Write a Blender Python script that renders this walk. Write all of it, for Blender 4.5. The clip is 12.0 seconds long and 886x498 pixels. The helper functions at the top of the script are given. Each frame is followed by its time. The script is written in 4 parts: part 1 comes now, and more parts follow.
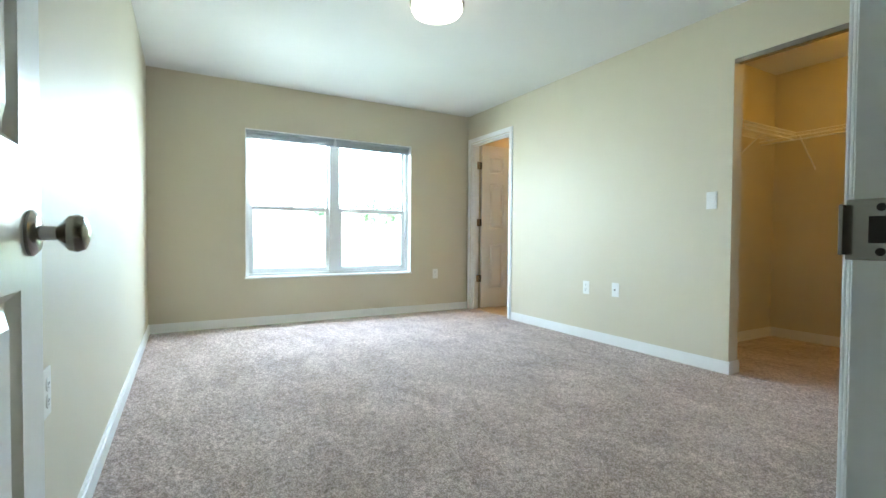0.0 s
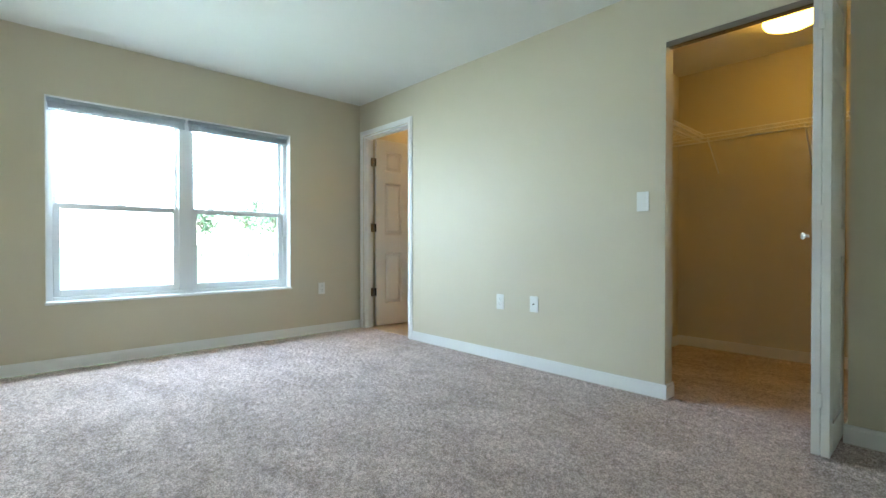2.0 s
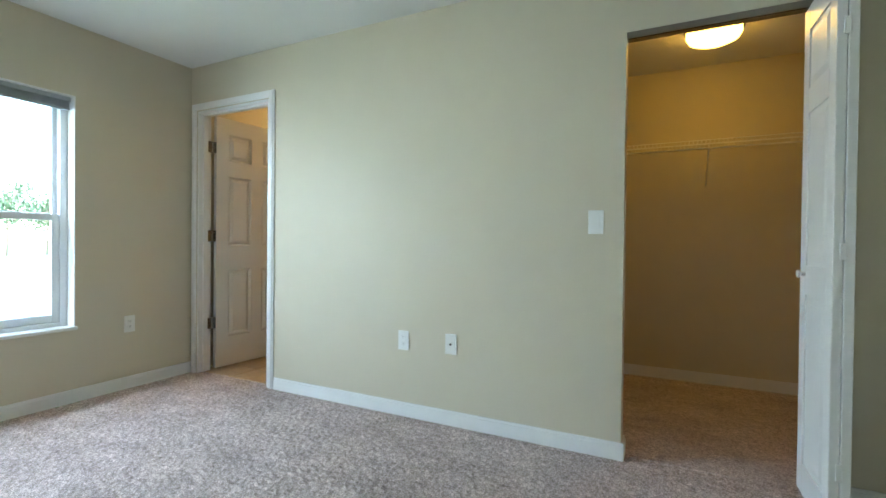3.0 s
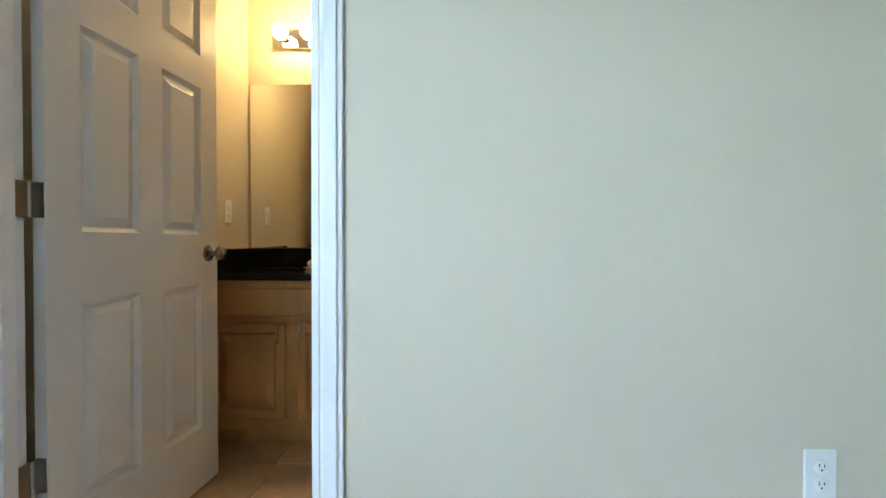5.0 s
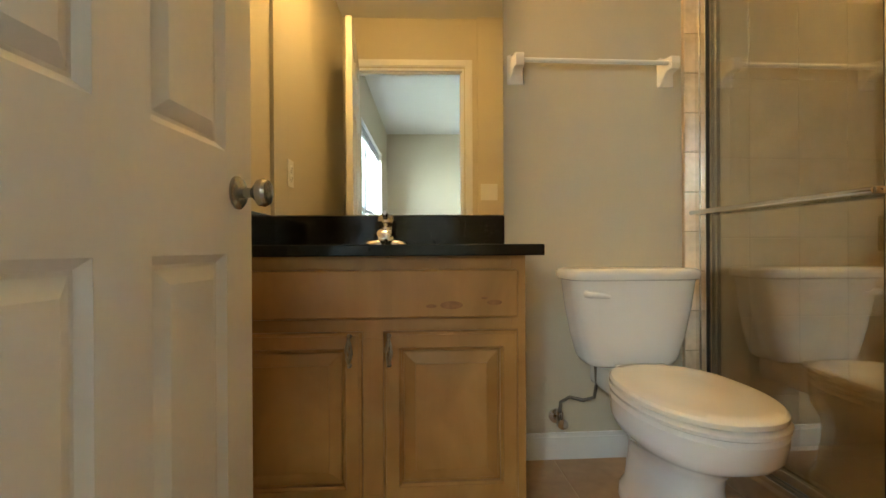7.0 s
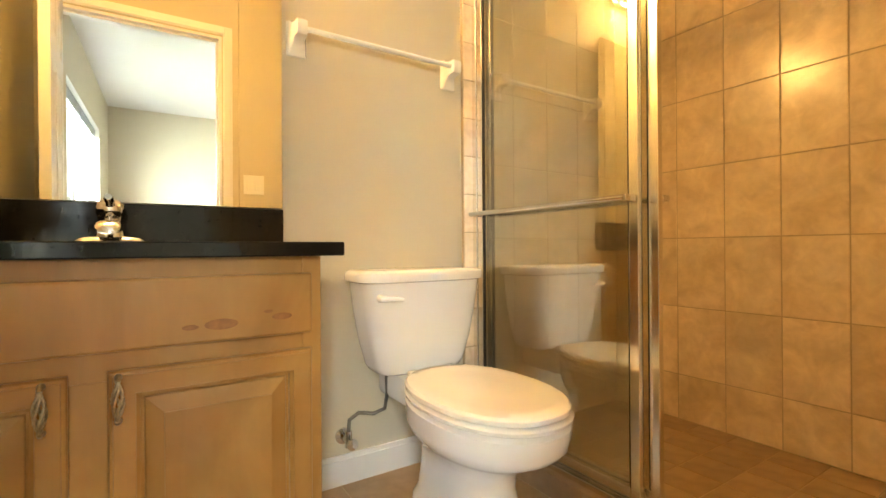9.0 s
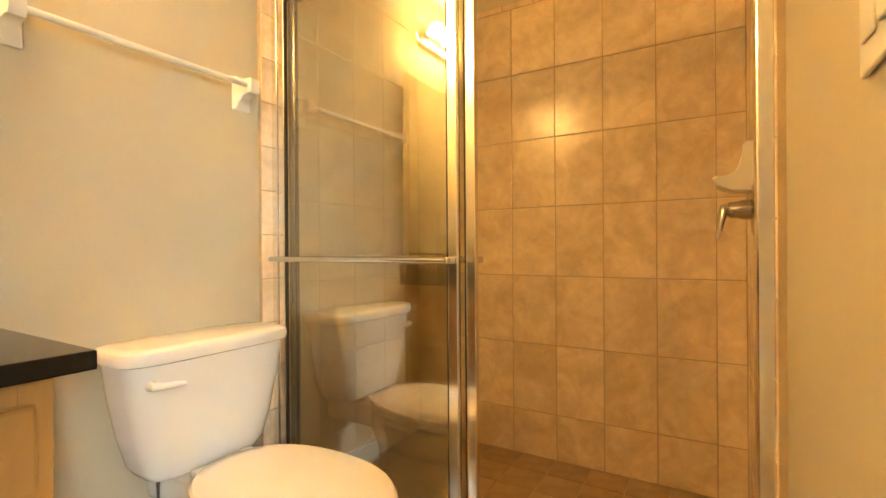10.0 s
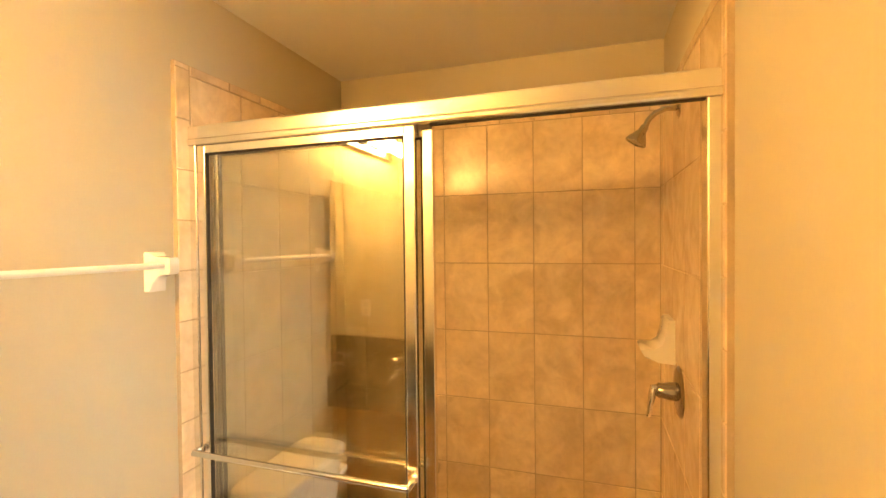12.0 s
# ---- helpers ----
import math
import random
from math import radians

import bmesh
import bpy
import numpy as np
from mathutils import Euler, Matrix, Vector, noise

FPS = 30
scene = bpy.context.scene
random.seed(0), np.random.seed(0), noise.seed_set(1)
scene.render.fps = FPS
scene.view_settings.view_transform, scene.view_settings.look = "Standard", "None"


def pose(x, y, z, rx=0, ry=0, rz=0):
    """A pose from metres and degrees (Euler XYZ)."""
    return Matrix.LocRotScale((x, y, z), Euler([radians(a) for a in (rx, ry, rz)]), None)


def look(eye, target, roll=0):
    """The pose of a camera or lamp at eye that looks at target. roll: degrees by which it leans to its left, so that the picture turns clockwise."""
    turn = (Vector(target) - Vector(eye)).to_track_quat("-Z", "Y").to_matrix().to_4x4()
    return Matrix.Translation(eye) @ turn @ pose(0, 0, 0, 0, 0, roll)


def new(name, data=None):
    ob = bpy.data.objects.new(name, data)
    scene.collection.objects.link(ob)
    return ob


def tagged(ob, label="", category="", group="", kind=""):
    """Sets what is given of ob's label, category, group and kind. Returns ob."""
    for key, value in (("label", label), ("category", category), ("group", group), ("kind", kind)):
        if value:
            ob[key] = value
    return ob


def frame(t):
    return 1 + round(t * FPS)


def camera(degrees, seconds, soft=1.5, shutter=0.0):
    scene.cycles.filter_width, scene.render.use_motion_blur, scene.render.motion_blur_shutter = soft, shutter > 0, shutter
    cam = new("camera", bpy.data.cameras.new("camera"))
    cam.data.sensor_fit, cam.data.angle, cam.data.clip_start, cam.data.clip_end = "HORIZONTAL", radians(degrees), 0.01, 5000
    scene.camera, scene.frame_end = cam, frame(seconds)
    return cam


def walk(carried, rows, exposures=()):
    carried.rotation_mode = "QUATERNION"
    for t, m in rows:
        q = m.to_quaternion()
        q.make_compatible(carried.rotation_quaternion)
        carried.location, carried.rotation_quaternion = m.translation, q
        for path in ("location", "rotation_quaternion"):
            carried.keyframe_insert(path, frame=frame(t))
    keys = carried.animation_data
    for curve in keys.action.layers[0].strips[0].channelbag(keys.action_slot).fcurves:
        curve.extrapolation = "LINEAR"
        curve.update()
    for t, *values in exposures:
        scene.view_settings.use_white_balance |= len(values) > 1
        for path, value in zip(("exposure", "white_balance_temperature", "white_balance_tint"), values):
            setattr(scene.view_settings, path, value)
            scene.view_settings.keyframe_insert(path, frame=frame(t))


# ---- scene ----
cam = camera(88.1, 12.0)
PATH = [
    (0, (-3.101, -4.868, 0.881), (-2.118, -3.127, 0.833), 0.4),
    (0.5, (-2.952, -4.533, 0.816), (-1.704, -2.97, 0.781), 0.2),
    (1, (-2.927, -4.431, 0.814), (-1.661, -2.882, 0.796), -0.1),
    (1.5, (-2.897, -4.407, 0.819), (-1.625, -2.864, 0.811), -0.0),
    (2, (-2.729, -4.245, 0.888), (-1.365, -2.782, 0.871), 0.0),
    (2.5, (-2.562, -3.903, 0.975), (-0.979, -2.68, 0.953), 0.3),
    (3, (-2.351, -3.395, 1.032), (-0.561, -2.503, 1.01), 0.6),
    (3.2, (-2.269, -3.168, 1.047), (-0.414, -2.423, 1.023), 0.7),
    (4.8, (-1.193, -1.263, 0.993), (0.807, -1.265, 0.965), 0.6),
    (5, (-1.022, -1.124, 0.972), (0.978, -1.121, 0.943), 0.1),
    (5.5, (-0.7, -0.823, 0.941), (1.299, -0.872, 0.926), -0.5),
    (6, (-0.469, -0.693, 0.856), (1.529, -0.776, 0.854), -0.7),
    (6.5, (-0.274, -0.612, 0.83), (1.723, -0.717, 0.836), -0.7),
    (6.7, (-0.203, -0.565, 0.817), (1.793, -0.682, 0.818), -0.5),
    (8.3, (0.045, -0.485, 0.815), (1.997, -0.918, 0.807), -0.5),
    (8.5, (0.072, -0.485, 0.813), (1.963, -1.135, 0.803), -0.6),
    (9, (0.098, -0.504, 0.808), (1.773, -1.595, 0.809), -0.4),
    (9.5, (0.138, -0.527, 0.843), (1.489, -2.003, 0.839), -0.3),
    (10, (0.248, -0.543, 0.978), (1.273, -2.26, 0.975), -0.4),
    (10.5, (0.419, -0.538, 1.219), (1.316, -2.326, 1.202), -0.1),
    (11, (0.421, -0.528, 1.374), (1.216, -2.363, 1.341), -0.7),
    (11.5, (0.41, -0.512, 1.539), (1.059, -2.403, 1.505), -0.5),
    (12, (0.416, -0.52, 1.578), (1.035, -2.422, 1.543), -0.6),
]

# the paint of the picture follows the clip: cool daylight first, then warm bathroom light
EXPOSURES = [(0.0, 4.95, 5900, 2), (0.6, 4.75, 5850, 2), (1.5, 4.7, 5800, 2), (3.0, 4.4, 5800, 2), (5.0, 4.4, 5350, 5), (6.0, 4.2, 5550, 2), (6.7, 4.35, 6300, 1), (8.3, 5.65, 7300, 5), (10.2, 5.6, 7900, 10), (11.2, 5.75, 8400, 14), (12.0, 5.8, 8400, 14)]
walk(cam, [(t, look(eye, target, roll)) for t, eye, target, roll in PATH], EXPOSURES)

# ---- world and sun ----
world = bpy.data.worlds.new("overcast_sky")
scene.world = world
world.use_nodes = True
wn = world.node_tree.nodes
sky = wn.new("ShaderNodeTexSky")
sky.sky_type = 'NISHITA'
sky.sun_disc = False
sky.sun_elevation, sky.sun_rotation = radians(55), radians(255)
wn["Background"].inputs[1].default_value = 0.15
world.node_tree.links.new(sky.outputs[0], wn["Background"].inputs[0])
sun = new("sun", bpy.data.lights.new("sun", "SUN"))
sun.data.energy, sun.data.angle, sun.data.color = 1.5, radians(12), (1, 0.95, 0.88)
sun.rotation_euler = (radians(35), 0, radians(-75))

# added lamp outside the upper window: stands in for skylight falling down into the room
win_light = new("sky_stand_in_lamp", bpy.data.lights.new("sky_stand_in_lamp", "AREA"))
win_light.data.shape, win_light.data.size, win_light.data.size_y = 'RECTANGLE', 1.05, 0.46
win_light.data.energy, win_light.data.color = 2.5, (0.86, 0.96, 1.0)
win_light.matrix_basis = pose(-2.0, 0.33, 1.72, -54, 0, 0)

# ---- materials ----
def mat(name, col, rough=0.6, metal=0.0, var=0.08, scale=3.0, fine=120.0, bump=0.05, dist=0.002, spec=0.5, coat=0.0, rnd=0.0):
    m = bpy.data.materials.new(name)
    m.use_nodes = True
    n, l = m.node_tree.nodes, m.node_tree.links
    b = n["Principled BSDF"]
    b.inputs["Roughness"].default_value = rough
    b.inputs["Metallic"].default_value = metal
    b.inputs["Specular IOR Level"].default_value = spec
    b.inputs["Coat Weight"].default_value = coat
    tc = n.new("ShaderNodeTexCoord")
    big, small = n.new("ShaderNodeTexNoise"), n.new("ShaderNodeTexNoise")
    big.inputs["Scale"].default_value, small.inputs["Scale"].default_value = scale, fine
    big.inputs["Detail"].default_value, small.inputs["Detail"].default_value = 4, 3
    l.new(tc.outputs["Object"], big.inputs["Vector"])
    l.new(tc.outputs["Object"], small.inputs["Vector"])
    mixf = n.new("ShaderNodeMix")
    mixf.inputs["Factor"].default_value = 0.4
    l.new(big.outputs["Fac"], mixf.inputs["A"])
    l.new(small.outputs["Fac"], mixf.inputs["B"])
    ramp = n.new("ShaderNodeValToRGB")
    ramp.color_ramp.elements[0].position, ramp.color_ramp.elements[1].position = 0.3, 0.7
    ramp.color_ramp.elements[0].color = (*[c * (1 - var) for c in col], 1)
    ramp.color_ramp.elements[1].color = (*[min(1, c * (1 + var)) for c in col], 1)
    l.new(mixf.outputs["Result"], ramp.inputs["Fac"])
    out = ramp.outputs["Color"]
    if rnd:
        oi, hs, mm = n.new("ShaderNodeObjectInfo"), n.new("ShaderNodeHueSaturation"), n.new("ShaderNodeMapRange")
        mm.inputs["To Min"].default_value, mm.inputs["To Max"].default_value = 1 - rnd, 1 + rnd
        l.new(oi.outputs["Random"], mm.inputs["Value"])
        l.new(mm.outputs["Result"], hs.inputs["Value"])
        l.new(out, hs.inputs["Color"])
        out = hs.outputs["Color"]
    l.new(out, b.inputs["Base Color"])
    bp = n.new("ShaderNodeBump")
    bp.inputs["Strength"].default_value, bp.inputs["Distance"].default_value = bump, dist
    l.new(small.outputs["Fac"], bp.inputs["Height"])
    l.new(bp.outputs["Normal"], b.inputs["Normal"])
    return m


def nodes_of(m):
    return m.node_tree.nodes, m.node_tree.links, m.node_tree.nodes["Principled BSDF"]


def glow(name, col, strength):
    m = bpy.data.materials.new(name)
    m.use_nodes = True
    b = m.node_tree.nodes["Principled BSDF"]
    b.inputs["Base Color"].default_value = (0.9, 0.88, 0.82, 1)
    b.inputs["Roughness"].default_value = 0.3
    b.inputs["Emission Color"].default_value = (*col, 1)
    b.inputs["Emission Strength"].default_value = strength
    return m


def clear(name, tint=(1, 1, 1), rough=0.0):
    m = bpy.data.materials.new(name)
    m.use_nodes = True
    b = m.node_tree.nodes["Principled BSDF"]
    b.inputs["Base Color"].default_value = (*tint, 1)
    b.inputs["Roughness"].default_value = rough
    b.inputs["Transmission Weight"].default_value = 1
    b.inputs["IOR"].default_value = 1.5
    return m


def carpet_tuft_shade(m):
    """Tufts: light tips, and the shade in the gaps between them painted in, at about a centimetre."""
    n, l, b = nodes_of(m)
    src = b.inputs["Base Color"].links[0].from_socket
    tc, vo, nz, rp, mx = n.new("ShaderNodeTexCoord"), n.new("ShaderNodeTexVoronoi"), n.new("ShaderNodeTexNoise"), n.new("ShaderNodeValToRGB"), n.new("ShaderNodeMix")
    vo.inputs["Scale"].default_value, nz.inputs["Scale"].default_value, nz.inputs["Detail"].default_value = 135, 60, 5
    ad, sc = n.new("ShaderNodeVectorMath"), n.new("ShaderNodeVectorMath")
    sc.operation = 'SCALE'
    sc.inputs["Scale"].default_value = 0.02
    l.new(tc.outputs["Object"], nz.inputs["Vector"])
    l.new(nz.outputs["Color"], sc.inputs[0])
    l.new(tc.outputs["Object"], ad.inputs[0])
    l.new(sc.outputs["Vector"], ad.inputs[1])
    l.new(ad.outputs["Vector"], vo.inputs["Vector"])
    rp.color_ramp.elements[0].position, rp.color_ramp.elements[1].position = 0.15, 0.75
    rp.color_ramp.elements[0].color, rp.color_ramp.elements[1].color = (1.0, 1.0, 1.0, 1), (0.50, 0.48, 0.465, 1)
    l.new(vo.outputs["Distance"], rp.inputs["Fac"])
    mx.data_type, mx.blend_type = 'RGBA', 'MULTIPLY'
    mx.inputs["Factor"].default_value = 1.0
    l.new(src, mx.inputs[6])
    l.new(rp.outputs["Color"], mx.inputs[7])
    l.new(mx.outputs[2], b.inputs["Base Color"])


def shade_by(m, fac, lo, hi):
    """Multiply a material's colour by a factor from lo to hi along fac, on top of what it has."""
    n, l, b = nodes_of(m)
    src = b.inputs["Base Color"].links[0].from_socket
    rp, mx = n.new("ShaderNodeValToRGB"), n.new("ShaderNodeMix")
    rp.color_ramp.elements[0].position, rp.color_ramp.elements[1].position = 0.36, 0.64
    rp.color_ramp.elements[0].color, rp.color_ramp.elements[1].color = (*lo, 1), (*hi, 1)
    mx.data_type, mx.blend_type = 'RGBA', 'MULTIPLY'
    mx.inputs["Factor"].default_value = 1.0
    l.new(fac, rp.inputs["Fac"])
    l.new(src, mx.inputs[6])
    l.new(rp.outputs["Color"], mx.inputs[7])
    l.new(mx.outputs[2], b.inputs["Base Color"])


def noise_fac(m, scale, detail, distortion=0.0, stretch=(1, 1, 1), shift=False):
    """A noise value over the thing's own metres; shift moves it from piece to piece."""
    n, l, b = nodes_of(m)
    tc, mp, nz = n.new("ShaderNodeTexCoord"), n.new("ShaderNodeMapping"), n.new("ShaderNodeTexNoise")
    mp.inputs["Scale"].default_value = stretch
    nz.inputs["Scale"].default_value, nz.inputs["Detail"].default_value, nz.inputs["Distortion"].default_value = scale, detail, distortion
    l.new(tc.outputs["Object"], mp.inputs["Vector"])
    if shift:
        oi, sc = n.new("ShaderNodeObjectInfo"), n.new("ShaderNodeMath")
        sc.operation = 'MULTIPLY'
        sc.inputs[1].default_value = 37.0
        l.new(oi.outputs["Random"], sc.inputs[0])
        l.new(sc.outputs["Value"], mp.inputs["Location"])
    l.new(mp.outputs["Vector"], nz.inputs["Vector"])
    return nz.outputs["Fac"]


def marble(m):
    """Cloudy fired glaze: soft brown drifts that differ from tile to tile."""
    shade_by(m, noise_fac(m, 5.5, 6, 1.6, shift=True), (0.88, 0.845, 0.79), (1.05, 1.05, 1.05))
    shade_by(m, noise_fac(m, 16, 5, 2.2, shift=True), (0.95, 0.935, 0.91), (1.02, 1.02, 1.02))


PAINT = mat("beige_wall_paint", (0.60, 0.545, 0.42), 0.55, var=0.03, scale=1.3, fine=160, bump=0.12, dist=0.0015)
CEIL = mat("white_ceiling_paint", (0.76, 0.76, 0.74), 0.8, var=0.03, scale=2, fine=90, bump=0.25, dist=0.003)
TRIM = mat("white_trim_paint", (0.80, 0.80, 0.79), 0.3, var=0.02, scale=4, fine=40, bump=0.03)
DOORP = mat("white_door_paint", (0.70, 0.69, 0.655), 0.35, var=0.03, scale=5, fine=60, bump=0.06)
CARPET = mat("taupe_carpet", (0.72, 0.615, 0.595), 0.95, var=0.15, scale=2.4, fine=60, bump=0.6, dist=0.006, spec=0.1)
carpet_tuft_shade(CARPET)
shade_by(CARPET, noise_fac(CARPET, 34, 3, 0.6), (0.83, 0.82, 0.81), (1.15, 1.15, 1.15))
shade_by(CARPET, noise_fac(CARPET, 5.0, 5, 1.4, (1.0, 0.45, 1.0)), (0.86, 0.85, 0.845), (1.08, 1.08, 1.085))
STEEL = mat("brushed_nickel", (0.34, 0.32, 0.29), 0.22, 1.0, var=0.06, scale=20, fine=300, bump=0.02)
NICKEL = mat("satin_nickel", (0.43, 0.39, 0.34), 0.2, 1.0, var=0.05, scale=20, fine=300, bump=0.02)
CHROME = mat("chrome", (0.70, 0.70, 0.70), 0.06, 1.0, var=0.03, scale=8, fine=60, bump=0.004)
ALU = mat("polished_aluminium", (0.85, 0.83, 0.78), 0.18, 1.0, var=0.05, scale=8, fine=200, bump=0.02)
# near-black: painted shade of gaps and holes, also the gasket rubber and screws
DARK = mat("gap_shade_and_black_parts", (0.03, 0.025, 0.02), 0.8)
BRONZE = mat("antique_bronze", (0.42, 0.35, 0.25), 0.38, 1.0, var=0.35, scale=60, fine=300, bump=0.2)
PORC = mat("white_porcelain", (0.82, 0.80, 0.76), 0.12, var=0.01, scale=3, fine=20, bump=0.005, coat=0.5)
PLASTIC = mat("white_plastic", (0.80, 0.80, 0.77), 0.35, var=0.02, scale=6, fine=80, bump=0.02)
VINYL = mat("white_vinyl_frame", (0.78, 0.80, 0.82), 0.35, var=0.02, scale=4, fine=60, bump=0.02)
GRAN = mat("black_granite", (0.007, 0.007, 0.007), 0.11, var=0.3, scale=90, fine=420, bump=0.01, spec=0.3)
TILE = mat("tan_ceramic_tile", (0.84, 0.695, 0.52), 0.22, var=0.08, scale=7, fine=26, bump=0.06, rnd=0.06)
marble(TILE)
FTILE = mat("tan_floor_tile", (0.42, 0.29, 0.17), 0.35, var=0.22, scale=5, fine=24, bump=0.06, rnd=0.10)
GROUT = mat("sand_grout", (0.53, 0.41, 0.275), 0.9, var=0.12, scale=12, fine=260, bump=0.2)
GLASS = clear("window_glass")
SHGLASS = clear("shower_glass", (0.88, 0.90, 0.81))
SHGLASS.node_tree.nodes["Principled BSDF"].inputs["IOR"].default_value = 2.5
MIRROR = mat("mirror_silver", (0.90, 0.91, 0.90), 0.0, 1.0, var=0.0, bump=0.0)
# white blinds: their shade against the bright window is put into this grey
BLIND = mat("shaded_white_blind", (0.42, 0.46, 0.50), 0.45, var=0.05, scale=6, fine=60, bump=0.02)
GRASS = mat("lawn_grass", (0.09, 0.14, 0.045), 0.9, var=0.4, scale=0.6, fine=30, bump=0.6, dist=0.03)
LEAF = mat("tree_leaves", (0.07, 0.11, 0.05), 0.7, var=0.4, scale=1, fine=8, bump=0.1)
BARK = mat("tree_bark", (0.14, 0.10, 0.07), 0.9, var=0.3, scale=4, fine=40, bump=0.6, dist=0.02)
FARWALL = mat("pale_stucco", (0.62, 0.58, 0.50), 0.8, var=0.05, scale=2, fine=40, bump=0.2)
RUBBER = mat("grey_braided_hose", (0.19, 0.175, 0.155), 0.4, 0.6, var=0.2, scale=80, fine=500, bump=0.4)
LAMPGLASS = glow("lit_opal_glass", (1.0, 0.86, 0.66), 0.22)
CLOSETGLASS = glow("lit_warm_opal_glass", (1.0, 0.51, 0.06), 0.70)
BULB = glow("lit_globe_bulb", (1.0, 0.58, 0.20), 3.4)


def wood(name, c0, c1):
    m = mat(name, c0, 0.38, var=0.1, scale=3, fine=90, bump=0.05)
    n, l, b = nodes_of(m)
    tc, mp, w, nz = n.new("ShaderNodeTexCoord"), n.new("ShaderNodeMapping"), n.new("ShaderNodeTexNoise"), n.new("ShaderNodeTexNoise")
    mp.inputs["Scale"].default_value = (9, 9, 1.0)
    w.inputs["Scale"].default_value, w.inputs["Detail"].default_value, w.inputs["Distortion"].default_value = 3.5, 6, 0.8
    nz.inputs["Scale"].default_value = 2.2
    l.new(tc.outputs["Object"], mp.inputs["Vector"])
    l.new(mp.outputs["Vector"], w.inputs["Vector"])
    l.new(tc.outputs["Object"], nz.inputs["Vector"])
    mx, rp = n.new("ShaderNodeMix"), n.new("ShaderNodeValToRGB")
    mx.inputs["Factor"].default_value = 0.85
    l.new(w.outputs["Fac"], mx.inputs["A"])
    l.new(nz.outputs["Fac"], mx.inputs["B"])
    rp.color_ramp.elements[0].position, rp.color_ramp.elements[1].position = 0.3, 0.68
    rp.color_ramp.elements[0].color, rp.color_ramp.elements[1].color = (*c0, 1), (*c1, 1)
    l.new(mx.outputs["Result"], rp.inputs["Fac"])
    l.new(rp.outputs["Color"], b.inputs["Base Color"])
    return m


MAPLE = wood("maple_wood", (0.34, 0.168, 0.048), (0.47, 0.262, 0.080))
shade_by(MAPLE, noise_fac(MAPLE, 4.0, 4, 1.2, (1, 1, 0.6)), (0.86, 0.82, 0.76), (1.1, 1.1, 1.1))
KNOT = mat("wood_knot", (0.27, 0.118, 0.038), 0.45, var=0.3, scale=30, fine=90, bump=0.05)


# ---- building helpers ----
def box(bm, x0, x1, y0, y1, z0, z1, r=0.0, seg=2):
    g = bmesh.ops.create_cube(bm, size=1)
    for v in g["verts"]:
        v.co = Vector(((x0 + x1) / 2 + v.co.x * (x1 - x0), (y0 + y1) / 2 + v.co.y * (y1 - y0), (z0 + z1) / 2 + v.co.z * (z1 - z0)))
    if r:
        es = list({e for v in g["verts"] for e in v.link_edges})
        bmesh.ops.bevel(bm, geom=es, offset=r, segments=seg, affect='EDGES', profile=0.5)
    return bm


def boxes(*dims, r=0.0):
    bm = bmesh.new()
    for d in dims:
        box(bm, *d, r=r)
    return bm


def tube(bm, pts, r, seg=12, caps=True):
    pts = [Vector(p) for p in pts]
    rings = []
    for i, p in enumerate(pts):
        d = (pts[min(i + 1, len(pts) - 1)] - pts[max(i - 1, 0)]).normalized()
        q = d.to_track_quat('Z', 'Y')
        rr = r[i] if isinstance(r, (list, tuple)) else r
        rings.append([bm.verts.new(p + q @ Vector((rr * math.cos(2 * math.pi * k / seg), rr * math.sin(2 * math.pi * k / seg), 0))) for k in range(seg)])
    for a, b in zip(rings, rings[1:]):
        for k in range(seg):
            bm.faces.new((a[k], a[(k + 1) % seg], b[(k + 1) % seg], b[k]))
    if caps:
        bm.faces.new(list(reversed(rings[0])))
        bm.faces.new(rings[-1])
    return bm


def lathe(bm, profile, m=None, seg=24):
    """Profile of (radius, height) turned round z, laid at m."""
    m = m or Matrix()
    rings = [[bm.verts.new(m @ Vector((max(r, 1e-4) * math.cos(2 * math.pi * k / seg), max(r, 1e-4) * math.sin(2 * math.pi * k / seg), h))) for k in range(seg)] for r, h in profile]
    for a, b in zip(rings, rings[1:]):
        for k in range(seg):
            bm.faces.new((a[k], a[(k + 1) % seg], b[(k + 1) % seg], b[k]))
    bm.faces.new(list(reversed(rings[0])))
    bm.faces.new(rings[-1])
    return bm


def loft(bm, sections, seg=40):
    """Sections (z, cx, cy, rx, ry, power): rounded outlines joined upwards."""
    rings = []
    for z, cx, cy, rx, ry, pw in sections:
        ring = []
        for k in range(seg):
            a = 2 * math.pi * k / seg
            c, s = math.cos(a), math.sin(a)
            ring.append(bm.verts.new((cx + rx * math.copysign(abs(c) ** (2 / pw), c), cy + ry * math.copysign(abs(s) ** (2 / pw), s), z)))
        rings.append(ring)
    for a, b in zip(rings, rings[1:]):
        for k in range(seg):
            bm.faces.new((a[k], a[(k + 1) % seg], b[(k + 1) % seg], b[k]))
    bm.faces.new(list(reversed(rings[0])))
    bm.faces.new(rings[-1])
    return bm


def mesh_of(name, bm, material, smooth=False):
    bmesh.ops.recalc_face_normals(bm, faces=bm.faces)
    me = bpy.data.meshes.new(name)
    bm.to_mesh(me)
    bm.free()
    me.materials.append(material)
    if smooth:
        me.shade_smooth()
        me.set_sharp_from_angle(angle=radians(38))
    return me


def solid(name, bm, material, label="", category="", kind="", group="", smooth=False):
    return tagged(new(name, mesh_of(name, bm, material, smooth)), label, category, group, kind)


